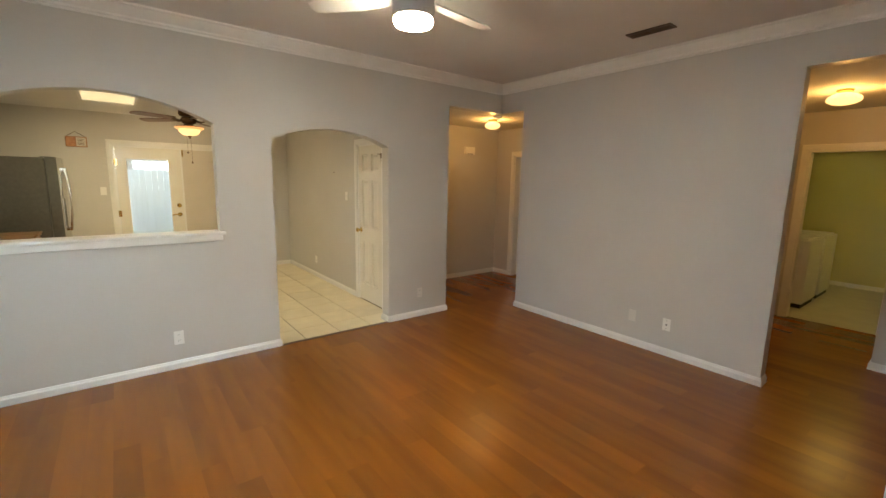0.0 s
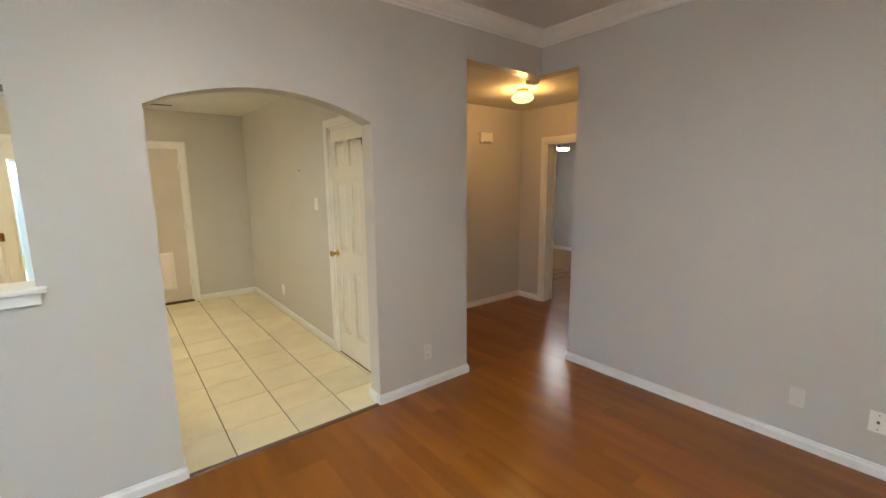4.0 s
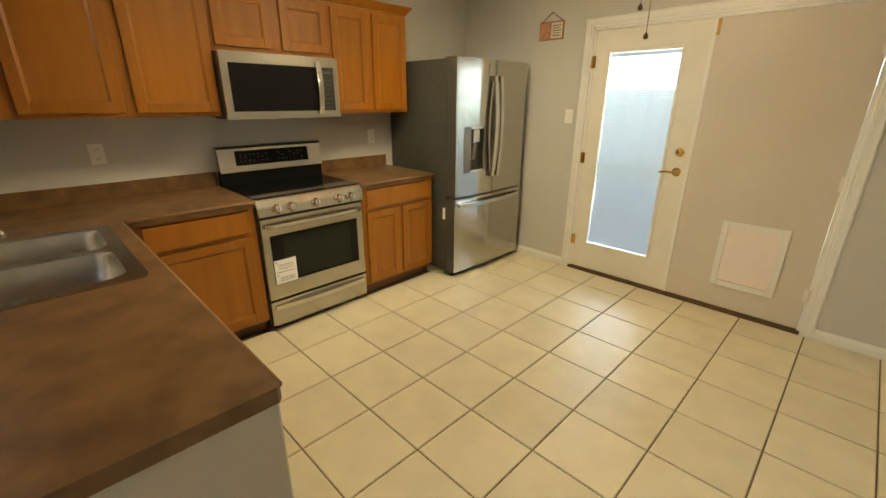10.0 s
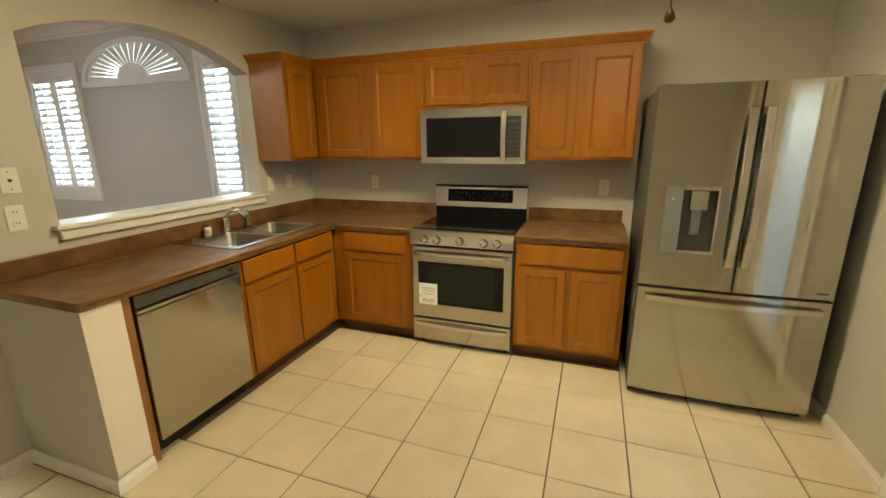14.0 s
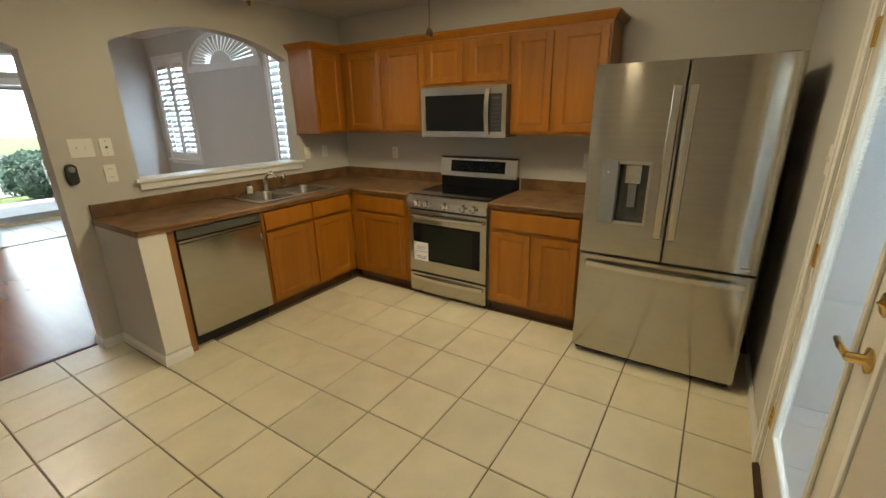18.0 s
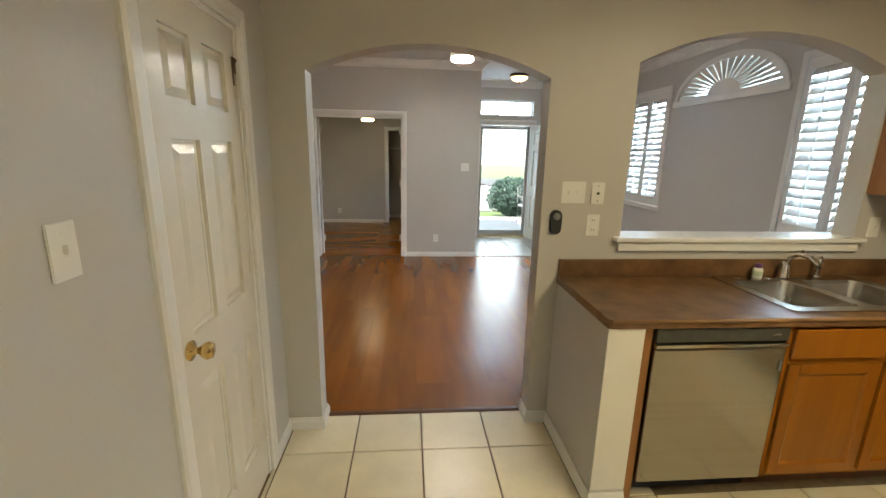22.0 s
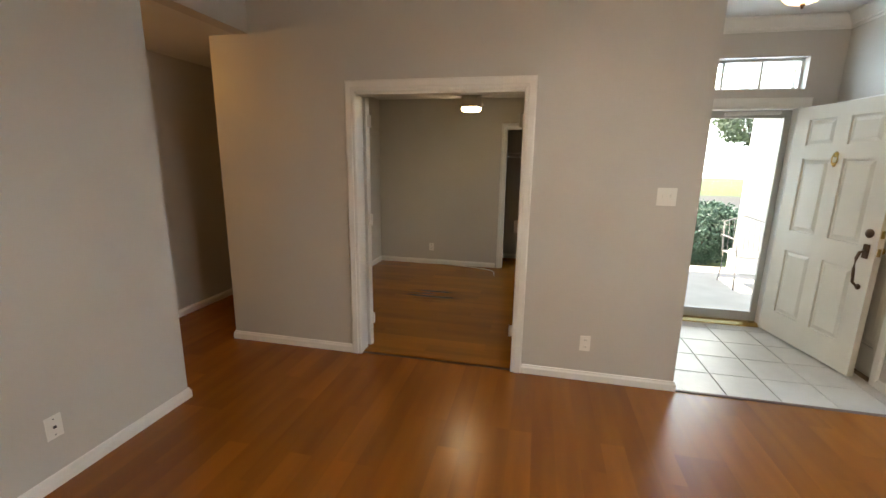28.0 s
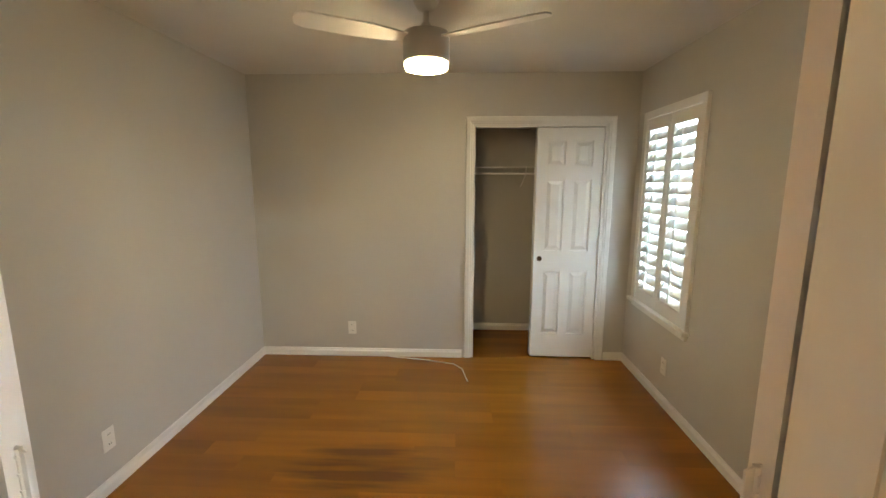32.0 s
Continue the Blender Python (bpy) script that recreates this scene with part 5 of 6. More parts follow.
fh = prism(bmesh.new(), [(-0.004, 2.985), (0.016, 2.985)] + [(0.022 + 0.036 * math.sin(math.pi * i / 12), 2.99 + 0.815 * i / 12) for i in range(13)] + [(0.016, 3.81), (-0.004, 3.81), (-0.004, 3.785)] + [(0.008 + 0.036 * math.sin(math.pi * (12 - i) / 12), 3.02 + 0.755 * (12 - i) / 12) for i in range(13)] + [(-0.004, 3.010)], 0.640, 0.668, "Z")
bmesh.ops.transform(fh, matrix=Matrix.Translation((FX - 0.004, 0, 0)), verts=fh.verts[:])
part("freezer_handle", fh, STEELH, fr, "wide bowed steel freezer handle")
part("badge", B(FX - 0.011, FX - 0.0095, 3.76, 3.82, 0.748, 0.756), GREYP, fr)
part("side_sticker", B(FX - 0.16, FX - 0.13, 2.9435, 2.9448, 0.52, 0.62), PAPER, fr, "small white side sticker")


# ---- lamps and fans ----
def glow(name, colour, strength, base=(0.8, 0.75, 0.65)):
    return surf(name, base, rough=0.4, emit=colour, emit_strength=strength)


WARM, SOFT, AMBER = (1.0, 0.66, 0.34), (1.0, 0.72, 0.42), (1.0, 0.52, 0.16)
G_DISC = glow("lit_white_diffuser", (1.0, 0.93, 0.84), 66.0)
G_BED = glow("lit_bedroom_diffuser", (0.95, 0.97, 1.0), 30.0)
G_DISC2 = glow("lit_study_diffuser", (1.0, 0.81, 0.48), 15.0)
G_BOWL = glow("lit_alabaster_bowl", (1.0, 0.56, 0.23), 0.38)
G_RIM = glow("lit_amber_glass_rim", (1.0, 0.36, 0.11), 0.20)
G_HALL = glow("lit_ribbed_glass", (1.0, 0.62, 0.24), 0.5)
G_ENTRY = glow("lit_entry_bowl", WARM, 1.1)
G_TUBE = glow("lit_yellow_panel", (1.0, 0.84, 0.54), 0.19)
G_LAUNDRY = glow("lit_laundry_globe", (1.0, 0.80, 0.24), 5.0)
ALABASTER = surf("unlit_alabaster", (0.68, 0.62, 0.52), (0.60, 0.52, 0.42), rough=0.35, scale=14)
DRUM = surf("satin_grey_drum", (0.46, 0.45, 0.43), (0.42, 0.41, 0.39), rough=0.35, metal=0.5)
NICKEL = surf("satin_nickel", (0.62, 0.60, 0.56), rough=0.32, metal=0.85)


def bulb(x, y, z, watts, colour, radius):
    """A bulb inside a glass shade."""
    ob = new("bulb", bpy.data.lights.new("bulb", "POINT"))
    ob.data.energy, ob.data.color, ob.data.shadow_soft_size = watts, colour, radius
    ob.location = (x, y, z)


def drum_fan(x, y, ceil, zl, diffuser, turn, label):
    """A modern fan with a drum housing, round diffuser and three blades."""
    th = thing("ceiling_fan", label, "ceiling fan", "drum ceiling fans")
    part("canopy", lathe(bmesh.new(), ((0.062, 0), (0.062, -0.012), (0.040, -0.052), (0.014, -0.060), (0.0, -0.060)), (x, y, ceil)), NICKEL, th)
    part("downrod", cyl(bmesh.new(), (x, y, ceil - 0.058), (x, y, zl + 0.17), 0.013, seg=14), NICKEL, th)
    part("yoke", lathe(bmesh.new(), ((0.018, 0.205), (0.030, 0.185), (0.050, 0.168), (0.0, 0.168)), (x, y, zl), 20), NICKEL, th)
    part("motor_drum", lathe(bmesh.new(), ((0.0, 0.166), (0.085, 0.166), (0.108, 0.158), (0.112, 0.150), (0.112, 0.032), (0.106, 0.024), (0.0, 0.024)), (x, y, zl), 40), DRUM, th, "satin grey drum housing")
    part("diffuser", lathe(bmesh.new(), ((0.0, 0.0235), (0.104, 0.0235), (0.106, 0.010), (0.098, -0.006), (0.06, -0.014), (0.0, -0.016)), (x, y, zl), 40), diffuser, th, "lit round white diffuser")
    for k in range(3):
        bm = bmesh.new()
        out = [(0.10, -0.030), (0.16, -0.048), (0.30, -0.064), (0.56, -0.060), (0.60, -0.045), (0.61, 0.0), (0.60, 0.045), (0.56, 0.060), (0.30, 0.056), (0.16, 0.040), (0.10, 0.030)]
        prism(bm, out, 0.0, 0.007)
        bmesh.ops.transform(bm, matrix=Matrix.Translation((x, y, zl + 0.126)) @ Matrix.Rotation(radians(turn + 120 * k), 4, "Z") @ Matrix.Rotation(radians(11), 4, "X"), verts=bm.verts[:])
        part("blade", bm, WHITEM, th, "white fan blade")
    return th


drum_fan(-0.298, -1.971, LC, 2.425, G_DISC, 8, "white drum ceiling fan with lit diffuser on a downrod")
drum_fan(0.955, -5.65, SC, 2.095, G_DISC2, 150, "white drum ceiling fan lit below the study ceiling")
drum_fan(6.0, 2.365, HC, 2.13, G_BED, 35, "white drum ceiling fan lit in the far bedroom")

# kitchen fan with five walnut blades
kx, ky = -0.776, 2.787
kf = thing("ceiling_fan", "bronze ceiling fan with walnut blades and lit glass bowl", "ceiling fan")
part("canopy", lathe(bmesh.new(), ((0.0, 0), (0.085, 0), (0.115, -0.012), (0.118, -0.060), (0.105, -0.085), (0.070, -0.095), (0.0, -0.095)), (kx, ky, KC), 36), BRONZE, kf)
part("motor", lathe(bmesh.new(), ((0.0, -0.096), (0.062, -0.096), (0.092, -0.110), (0.096, -0.150), (0.080, -0.175), (0.050, -0.190), (0.0, -0.190)), (kx, ky, KC), 36), BRONZE, kf)
part("bowl_fitter", lathe(bmesh.new(), ((0.0, -0.191), (0.055, -0.191), (0.062, -0.205), (0.150, -0.218), (0.158, -0.226), (0.0, -0.226)), (kx, ky, KC), 36), BRONZE, kf)
part("glass_rim", lathe(bmesh.new(), ((0.0, -0.2265), (0.168, -0.2265), (0.176, -0.234), (0.172, -0.246), (0.150, -0.258), (0.0, -0.258)), (kx, ky, KC), 40), G_RIM, kf, "peach glass rim of the bowl").visible_shadow = False
part("glass_bowl", lathe(bmesh.new(), ((0.0, -0.2585), (0.130, -0.2585), (0.126, -0.282), (0.110, -0.310), (0.080, -0.330), (0.045, -0.339), (0.0, -0.342)), (kx, ky, KC), 40), G_BOWL, kf, "lit amber alabaster bowl").visible_shadow = False
bulb(kx, ky, KC - 0.285, 3.4, (1.0, 0.80, 0.52), 0.05)
part("finial", lathe(bmesh.new(), ((0.0, -0.366), (0.026, -0.368), (0.022, -0.380), (0.010, -0.392), (0.012, -0.400), (0.0, -0.408)), (kx, ky, KC + 0.026), 20), BRONZE, kf)
for dx, zl in ((0.012, 1.80), (-0.035, 1.93)):
    ch = cyl(bmesh.new(), (kx + dx, ky, KC - 0.334 if dx < 0 else KC - 0.374), (kx + dx, ky, zl), 0.0016, seg=6)
    lathe(ch, ((0.003, 0.030), (0.010, 0.018), (0.012, 0.006), (0.006, 0.0), (0.0, 0.0)), (kx + dx, ky, zl - 0.028), 12)
    part("pull_chain", ch, BRONZE, kf, "thin chain with dark wooden pull")
for k in range(5):
    a = radians(62.5 + 72 * k)
    arm = tube(bmesh.new(), [(0.085, 0, 0.0), (0.13, 0.0, -0.022), (0.18, 0, -0.012), (0.225, 0, -0.006)], 0.008, 8)
    box(arm, 0.18, 0.25, -0.030, 0.030, -0.004, 0.002)
    m = Matrix.Translation((kx, ky, KC - 0.132)) @ Matrix.Rotation(a, 4, "Z")
    bmesh.ops.transform(arm, matrix=m, verts=arm.verts[:])
    bl = prism(bmesh.new(), [(0.20, -0.050), (0.30, -0.062), (0.60, -0.074), (0.675, -0.068), (0.710, -0.042), (0.720, 0.0), (0.710, 0.042), (0.675, 0.068), (0.60, 0.074), (0.30, 0.062), (0.20, 0.050)], 0.0, 0.007)
    bmesh.ops.transform(bl, matrix=m @ Matrix.Translation((0, 0, -0.003)) @ Matrix.Rotation(radians(10), 4, "X"), verts=bl.verts[:])
    b_ = part("blade", bl, DARKWOOD, kf, "dark walnut fan blade")
    part("blade_arm", arm, BRONZE, b_)

# kitchen fluorescent panel set in the ceiling
fp = thing("fluorescent_light", "lit yellowish fluorescent panel in the kitchen ceiling", "ceiling light")
for n, a in (("frame", (-1.885, -1.855, 1.43, 2.70)), ("frame", (-1.375, -1.345, 1.43, 2.70)), ("frame", (-1.855, -1.375, 1.43, 1.46)), ("frame", (-1.855, -1.375, 2.67, 2.70))):
    part(n, B(a[0], a[1], a[2], a[3], KC - 0.022, KC - 0.0005), WHITEM, fp)
part("diffuser", B(-1.8545, -1.3755, 1.4605, 2.6695, KC - 0.014, KC - 0.006), G_TUBE, fp, "lit yellow plastic diffuser").visible_shadow = False
tubes = new("tube_lamp", bpy.data.lights.new("tube_lamp", "AREA"))
tubes.data.shape, tubes.data.size, tubes.data.size_y = "RECTANGLE", 0.40, 1.15
tubes.data.energy, tubes.data.color = 10.6, (1.0, 0.86, 0.56)
tubes.matrix_world = look((-1.615, 2.065, KC - 0.004), (-1.615, 2.065, 0))


def bowl_light(x, y, ceil, r, metal, glass, label, finial=True):
    th = thing("ceiling_light", label, "ceiling light")
    part("pan", lathe(bmesh.new(), ((0.0, 0), (r * 0.92, 0), (r, -0.010), (r * 1.02, -0.034), (r * 0.94, -0.044), (0.0, -0.044)), (x, y, ceil), 36), metal, th)
    part("glass_bowl", lathe(bmesh.new(), ((0.0, -0.0445), (r * 0.90, -0.0445), (r * 0.84, -0.070), (r * 0.62, -0.100), (r * 0.30, -0.116), (0.0, -0.120)), (x, y, ceil), 36), glass, th)
    if finial:
        part("finial", lathe(bmesh.new(), ((0.0, -0.118), (0.016, -0.119), (0.014, -0.130), (0.007, -0.140), (0.009, -0.147), (0.0, -0.154)), (x, y, ceil), 16), metal, th)
    return th


bowl_light(-1.772, 0.503, KC, 0.155, BRONZE, ALABASTER, "unlit bronze bowl light above the kitchen sink")
bowl_light(-1.542, -4.692, LC, 0.150, BRONZE, G_ENTRY, "lit bronze bowl light in the entry ceiling")


def globe_light(x, y, ceil, r, glass, label):
    """A squat ribbed glass shade under a small brass cap."""
    th = thing("ceiling_light", label, "ceiling light")
    part("cap", lathe(bmesh.new(), ((0.0, 0), (0.062, 0), (0.062, -0.010), (0.048, -0.030), (0.0, -0.030)), (x, y, ceil), 28), BRASS, th)
    bm = bmesh.new()
    seg = 48
    rings = []
    for q, h in ((0.42, -0.0305), (0.62, -0.040), (0.92, -0.062), (1.0, -0.082), (0.94, -0.102), (0.66, -0.122), (0.30, -0.132), (0.02, -0.135)):
        rings.append([bm.verts.new((x + r * q * (1 + 0.03 * (k % 2)) * math.cos(2 * math.pi * k / seg), y + r * q * (1 + 0.03 * (k % 2)) * math.sin(2 * math.pi * k / seg), ceil + h)) for k in range(seg)])
    for a, b in zip(rings, rings[1:]):
        for k in range(seg):
            bm.faces.new((a[k], a[(k + 1) % seg], b[(k + 1) % seg], b[k]))
    bm.faces.new(rings[0]), bm.faces.new(rings[-1])
    bmesh.ops.recalc_face_normals(bm, faces=bm.faces[:])
    sh = part("glass_shade", bm, glass, th, "lit ribbed glass shade")
    if glass is G_HALL:
        sh.visible_shadow = False
        bulb(x, y, ceil - 0.085, 3.2, AMBER, 0.04)
    return th


globe_light(2.66, 0.45, HC, 0.105, G_HALL, "lit ribbed glass light on the hall ceiling")
globe_light(3.545, -3.075, HC, 0.120, G_HALL, "lit ribbed glass light on the laundry hall ceiling")
globe_light(6.2, -3.1, HC, 0.13, G_LAUNDRY, "lit yellowish globe on the laundry ceiling")


def smoke_detector(x, y, ceil, label):
    th = thing("smoke_detector", label, "smoke detector")
    part("base", lathe(bmesh.new(), ((0.0, 0), (0.066, 0), (0.066, -0.008), (0.0, -0.008)), (x, y, ceil), 28), PLATE, th)
    part("cover", lathe(bmesh.new(), ((0.0, -0.0085), (0.060, -0.0085), (0.058, -0.024), (0.044, -0.034), (0.0, -0.036)), (x, y, ceil), 28), PLATE, th)
    part("test_button", lathe(bmesh.new(), ((0.0, -0.0362), (0.010, -0.0362), (0.009, -0.040), (0.0, -0.040)), (x + 0.022, y, ceil), 14), GREYP, th)


smoke_detector(2.46, 0.16, HC, "round white smoke detector beside the hall light")
smoke_detector(1.866, -5.30, SC, "round cream smoke detector on the study ceiling")

# ceiling register
rg = thing("ceiling_vent", "dark slotted air vent in the white ceiling", "vent")
part("backing", B(1.765, 1.845, -2.33, -2.01, LC - 0.004, LC - 0.0005), BLACK, rg)
for n, a in (("frame", (1.748, 1.765, -2.345, -1.995)), ("frame", (1.845, 1.862, -2.345, -1.995)), ("frame", (1.765, 1.845, -2.345, -2.33)), ("frame", (1.765, 1.845, -2.01, -1.995)), ("frame", (1.765, 1.845, -2.175, -2.165))):
    part(n, B(a[0], a[1], a[2], a[3], LC - 0.010, LC - 0.0006), BRONZE, rg)
for i in range(6):
    part("slat", B(1.770 + i * 0.0125, 1.773 + i * 0.0125, -2.33, -2.01, LC - 0.009, LC - 0.0042), BRONZE, rg)


# ---- switches, outlets and small wall things ----
def plate(name, label, category, at, axis, out, u, z, w=0.072, h=0.116, marks="outlet", material=None):
    """A wall plate: axis is the wall's normal; out its sign; u the place along the wall."""
    th = thing(name, label, category)
    put = (lambda u0, u1, d0, d1, z0, z1: B(min(at + out * d0, at + out * d1), max(at + out * d0, at + out * d1), u0, u1, z0, z1)) if axis == "x" else (lambda u0, u1, d0, d1, z0, z1: B(u0, u1, min(at + out * d0, at + out * d1), max(at + out * d0, at + out * d1), z0, z1))
    m = material or PLATE
    body = put(u - w / 2, u + w / 2, 0.0005, 0.006, z - h / 2, z + h / 2)
    bmesh.ops.bevel(body, geom=body.edges[:], offset=0.002, segments=2, affect="EDGES")
    part("cover_plate", body, m, th)
    if marks == "outlet":
        for dz in (-0.026, 0.026):
            so = part("socket", put(u - 0.016, u + 0.016, 0.0061, 0.008, z + dz - 0.014, z + dz + 0.014), m, th)
            for du in (-0.006, 0.006):
                part("slot", put(u + du - 0.0015, u + du + 0.0015, 0.0081, 0.0085, z + dz - 0.003, z + dz + 0.006), INK, so)
    elif marks == "blank":
        for dz in (-0.040, 0.040):
            part("screw", put(u - 0.003, u + 0.003, 0.0061, 0.007, z + dz - 0.003, z + dz + 0.003), m if m is PLATEPAINT else GREYP, th)
        if m is not PLATEPAINT:
            part("jack", put(u - 0.006, u + 0.006, 0.0061, 0.012, z - 0.006, z + 0.006), INK, th, "dark cable jack")
    else:
        for k in range(int(marks)):
            uu = u + (k - (int(marks) - 1) / 2) * 0.046
            part("toggle", put(uu - 0.005, uu + 0.005, 0.0061, 0.017, z - 0.006, z + 0.012), m, th)
            for dz in (-0.034, 0.034):
                part("screw", put(uu - 0.003, uu + 0.003, 0.0061, 0.007, z + dz - 0.003, z + dz + 0.003), m, th)
    return th


OUT = "white duplex outlet plate on the painted wall"
plate("outlet", OUT, "outlet", 0.0, "y", -1, -1.317, 0.265)
plate("outlet", "painted-over outlet beside the arch", "outlet", 0.0, "y", -1, 1.121, 0.286, material=PLATEPAINT)
plate("cable_jack", "white cable jack plate low on the painted wall", "wall plate", E_, "x", -1, -2.288, 0.30, marks="blank")
plate("blank_plate", "painted-over blank plate on the wall", "wall plate", E_, "x", -1, -1.952, 0.303, marks="blank", material=PLATEPAINT)
plate("outlet", OUT, "outlet", S, "y", 1, -0.199, 0.287)
plate("light_switch", "white double light switch on the painted wall", "switch", S, "y", 1, -0.616, 1.356, w=0.118, marks="2")
plate("light_switch", "white double light switch beside the arch", "switch", KS, "y", 1, -0.666, 1.375, w=0.130, marks="2")
plate("phone_jack", "white phone jack plate beside the switches", "wall plate", KS, "y", 1, -0.800, 1.372, marks="blank")
plate("outlet", "white outlet with test buttons above the worktop", "outlet", KS, "y", 1, -0.789, 1.200)
plate("outlet", OUT, "outlet", KW, "x", 1, 0.805, 1.180)
plate("outlet", OUT, "outlet", KW, "x", 1, 2.736, 1.180)
plate("light_switch", "white light switch above the worktop corner", "switch", KS, "y", 1, -2.46, 1.200, marks="1")
plate("outlet", OUT, "outlet", KS, "y", 1, -2.684, 1.203)
plate("light_switch", "white light switch beside the patio door", "switch", KN, "y", -1, -1.779, 1.358, marks="1")
plate("light_switch", "white light switch beside the pantry door", "switch", KE, "x", -1, 1.447, 1.366, marks="1")
plate("outlet", OUT, "outlet", KE, "x", -1, 2.644, 0.285)
plate("outlet", OUT, "outlet", SS, "y", 1, 1.735, 0.262)
plate("outlet", OUT, "outlet", SE, "x", -1, -5.37, 0.270)
plate("outlet", OUT, "outlet", SW, "x", 1, -6.327, 0.275)
plate("outlet", OUT, "outlet", W, "x", 1, -3.564, 0.273)

bell = thing("doorbell_remote", "black oval doorbell chime stuck beside the arch", "doorbell")
part("housing", prism(bmesh.new(), [(-0.579 + 0.030 * math.cos(2 * math.pi * i / 28), 1.217 + (0.034 if math.sin(2 * math.pi * i / 28) >= 0 else -0.034) + 0.031 * math.sin(2 * math.pi * i / 28)) for i in range(28)], KS + 0.0005, KS + 0.024, "Y"), BLACK, bell)
part("button_face", lathe(bmesh.new(), ((0.019, 0), (0.019, 0.003), (0.016, 0.005), (0, 0.005)), (-0.579, KS + 0.0242, 1.248), 24, "Y"), GREYP, bell, "grey round button")
ch = thing("door_chime", "white door chime box high on the hall wall", "door chime")
part("box", B(2.895, 3.090, 1.285, 1.3295, 2.030, 2.150, bevel=0.006), PLATE, ch)
part("grille", B(2.93, 3.055, 1.2845, 1.2855, 2.034, 2.046), GREYP, ch)

nl = thing("wall_hook", "small dark screw hook in the kitchen wall", "hook")
part("shank", tube(bmesh.new(), [(KE - 0.0005, 1.856, 1.69), (KE - 0.009, 1.856, 1.69), (KE - 0.013, 1.856, 1.693), (KE - 0.012, 1.856, 1.700)], 0.003, 8), BRONZE, nl)
part("collar", lathe(bmesh.new(), ((0.009, -0.0005), (0.008, -0.004), (0.0, -0.005)), (KE, 1.856, 1.69), 12, "X"), BRONZE, nl)

# hanging wooden sign on the kitchen wall
sg = thing("wall_sign", "small wooden sign hung by a cord with a picture", "sign")
SIGNW = surf("painted_sign_wood", (0.42, 0.20, 0.10), (0.34, 0.15, 0.07), rough=0.6, scale=10)
part("board", B(-2.100, -1.868, KN - 0.014, KN - 0.002, 1.955, 2.098, bevel=0.003), SIGNW, sg)
part("picture_panel", B(-2.090, -1.995, KN - 0.0155, KN - 0.0142, 1.967, 2.086), surf("orange_picture", (0.60, 0.30, 0.14), (0.42, 0.16, 0.08), rough=0.6, scale=25), sg, "orange picture square")
tp = part("text_panel", B(-1.985, -1.880, KN - 0.0155, KN - 0.0142, 1.967, 2.086), surf("cream_panel", (0.70, 0.62, 0.52), rough=0.6), sg, "cream panel with unreadable lines")
lb2 = bmesh.new()
for i in range(5):
    box(lb2, -1.972, -1.893 - 0.012 * (i % 2), KN - 0.0161, KN - 0.0156, 1.984 + i * 0.019, 1.990 + i * 0.019)
tagged(part("text_bars", lb2, BRONZE, tp), kind="stuff")
part("cord", tube(tube(bmesh.new(), [(-2.085, KN - 0.008, 2.096), (-1.988, KN - 0.006, 2.166)], 0.003, 6), [(-1.988, KN - 0.006, 2.166), (-1.885, KN - 0.008, 2.096)], 0.003, 6), BRONZE, sg, "dark twisted hanging cord")
sg.location = (-0.033, 0.0, 0.018)

# loose white cable by the closet
cable = [(1.40, -7.02, 0.006), (1.25, -7.00, 0.004), (1.08, -6.97, 0.004), (0.95, -6.93, 0.004), (0.83, -6.895, 0.004), (0.755, -6.80, 0.004), (0.735, -6.68, 0.004), (0.715, -6.59, 0.004)]
solid("loose_cable", tube(bmesh.new(), cable, 0.004, 8), PLATE, "thin white cable lying loose on the floor", "cable")

# wire shelf with rod in the closet
ws = thing("wire_shelf", "white wire closet shelf with hanging rod", "shelf")
for i in range(7):
    part("wire", cyl(bmesh.new(), (-0.70, SS - 0.70 + i * 0.05, 1.68), (0.99, SS - 0.70 + i * 0.05, 1.68), 0.003, seg=6), WHITEM, ws)
part("rod", cyl(bmesh.new(), (-0.70, SS - 0.42, 1.62), (0.99, SS - 0.42, 1.62), 0.009, seg=10), WHITEM, ws)
part("bracket", tube(bmesh.new(), [(0.18, SS - 0.71, 1.50), (0.18, SS - 0.42, 1.62), (0.18, SS - 0.40, 1.68)], 0.005, 8), WHITEM, ws)

# washer and dryer
for x0, lab in ((5.44, "white top-loading washing machine in the laundry"), (6.30, "white front-loading clothes dryer in the laundry")):
    wm = thing("washing_machine" if x0 < 6 else "clothes_dryer", lab, "laundry machine")
    part("cabinet", B(x0, x0 + 0.70, -2.66, -1.98, 0.06, 0.92, bevel=0.015), WHITEM, wm)
    part("plinth", B(x0 + 0.03, x0 + 0.67, -2.64, -2.0, 0.0, 0.059), BLACK, wm, "dark recessed plinth")
    part("lid", B(x0 + 0.04, x0 + 0.66, -2.62, -2.16, 0.9205, 0.940, bevel=0.006), WHITEM, wm)
    part("console", prism(bmesh.new(), ((-2.14, 0.9205), (-2.10, 1.04), (-1.99, 1.05), (-1.99, 0.9205)), x0 + 0.01, x0 + 0.69, "X"), WHITEM, wm)
    part("dial", lathe(bmesh.new(), ((0.03, 0), (0.028, -0.02), (0, -0.02)), (x0 + 0.5, -2.125, 0.985), 20, "Y"), GREYP, wm)


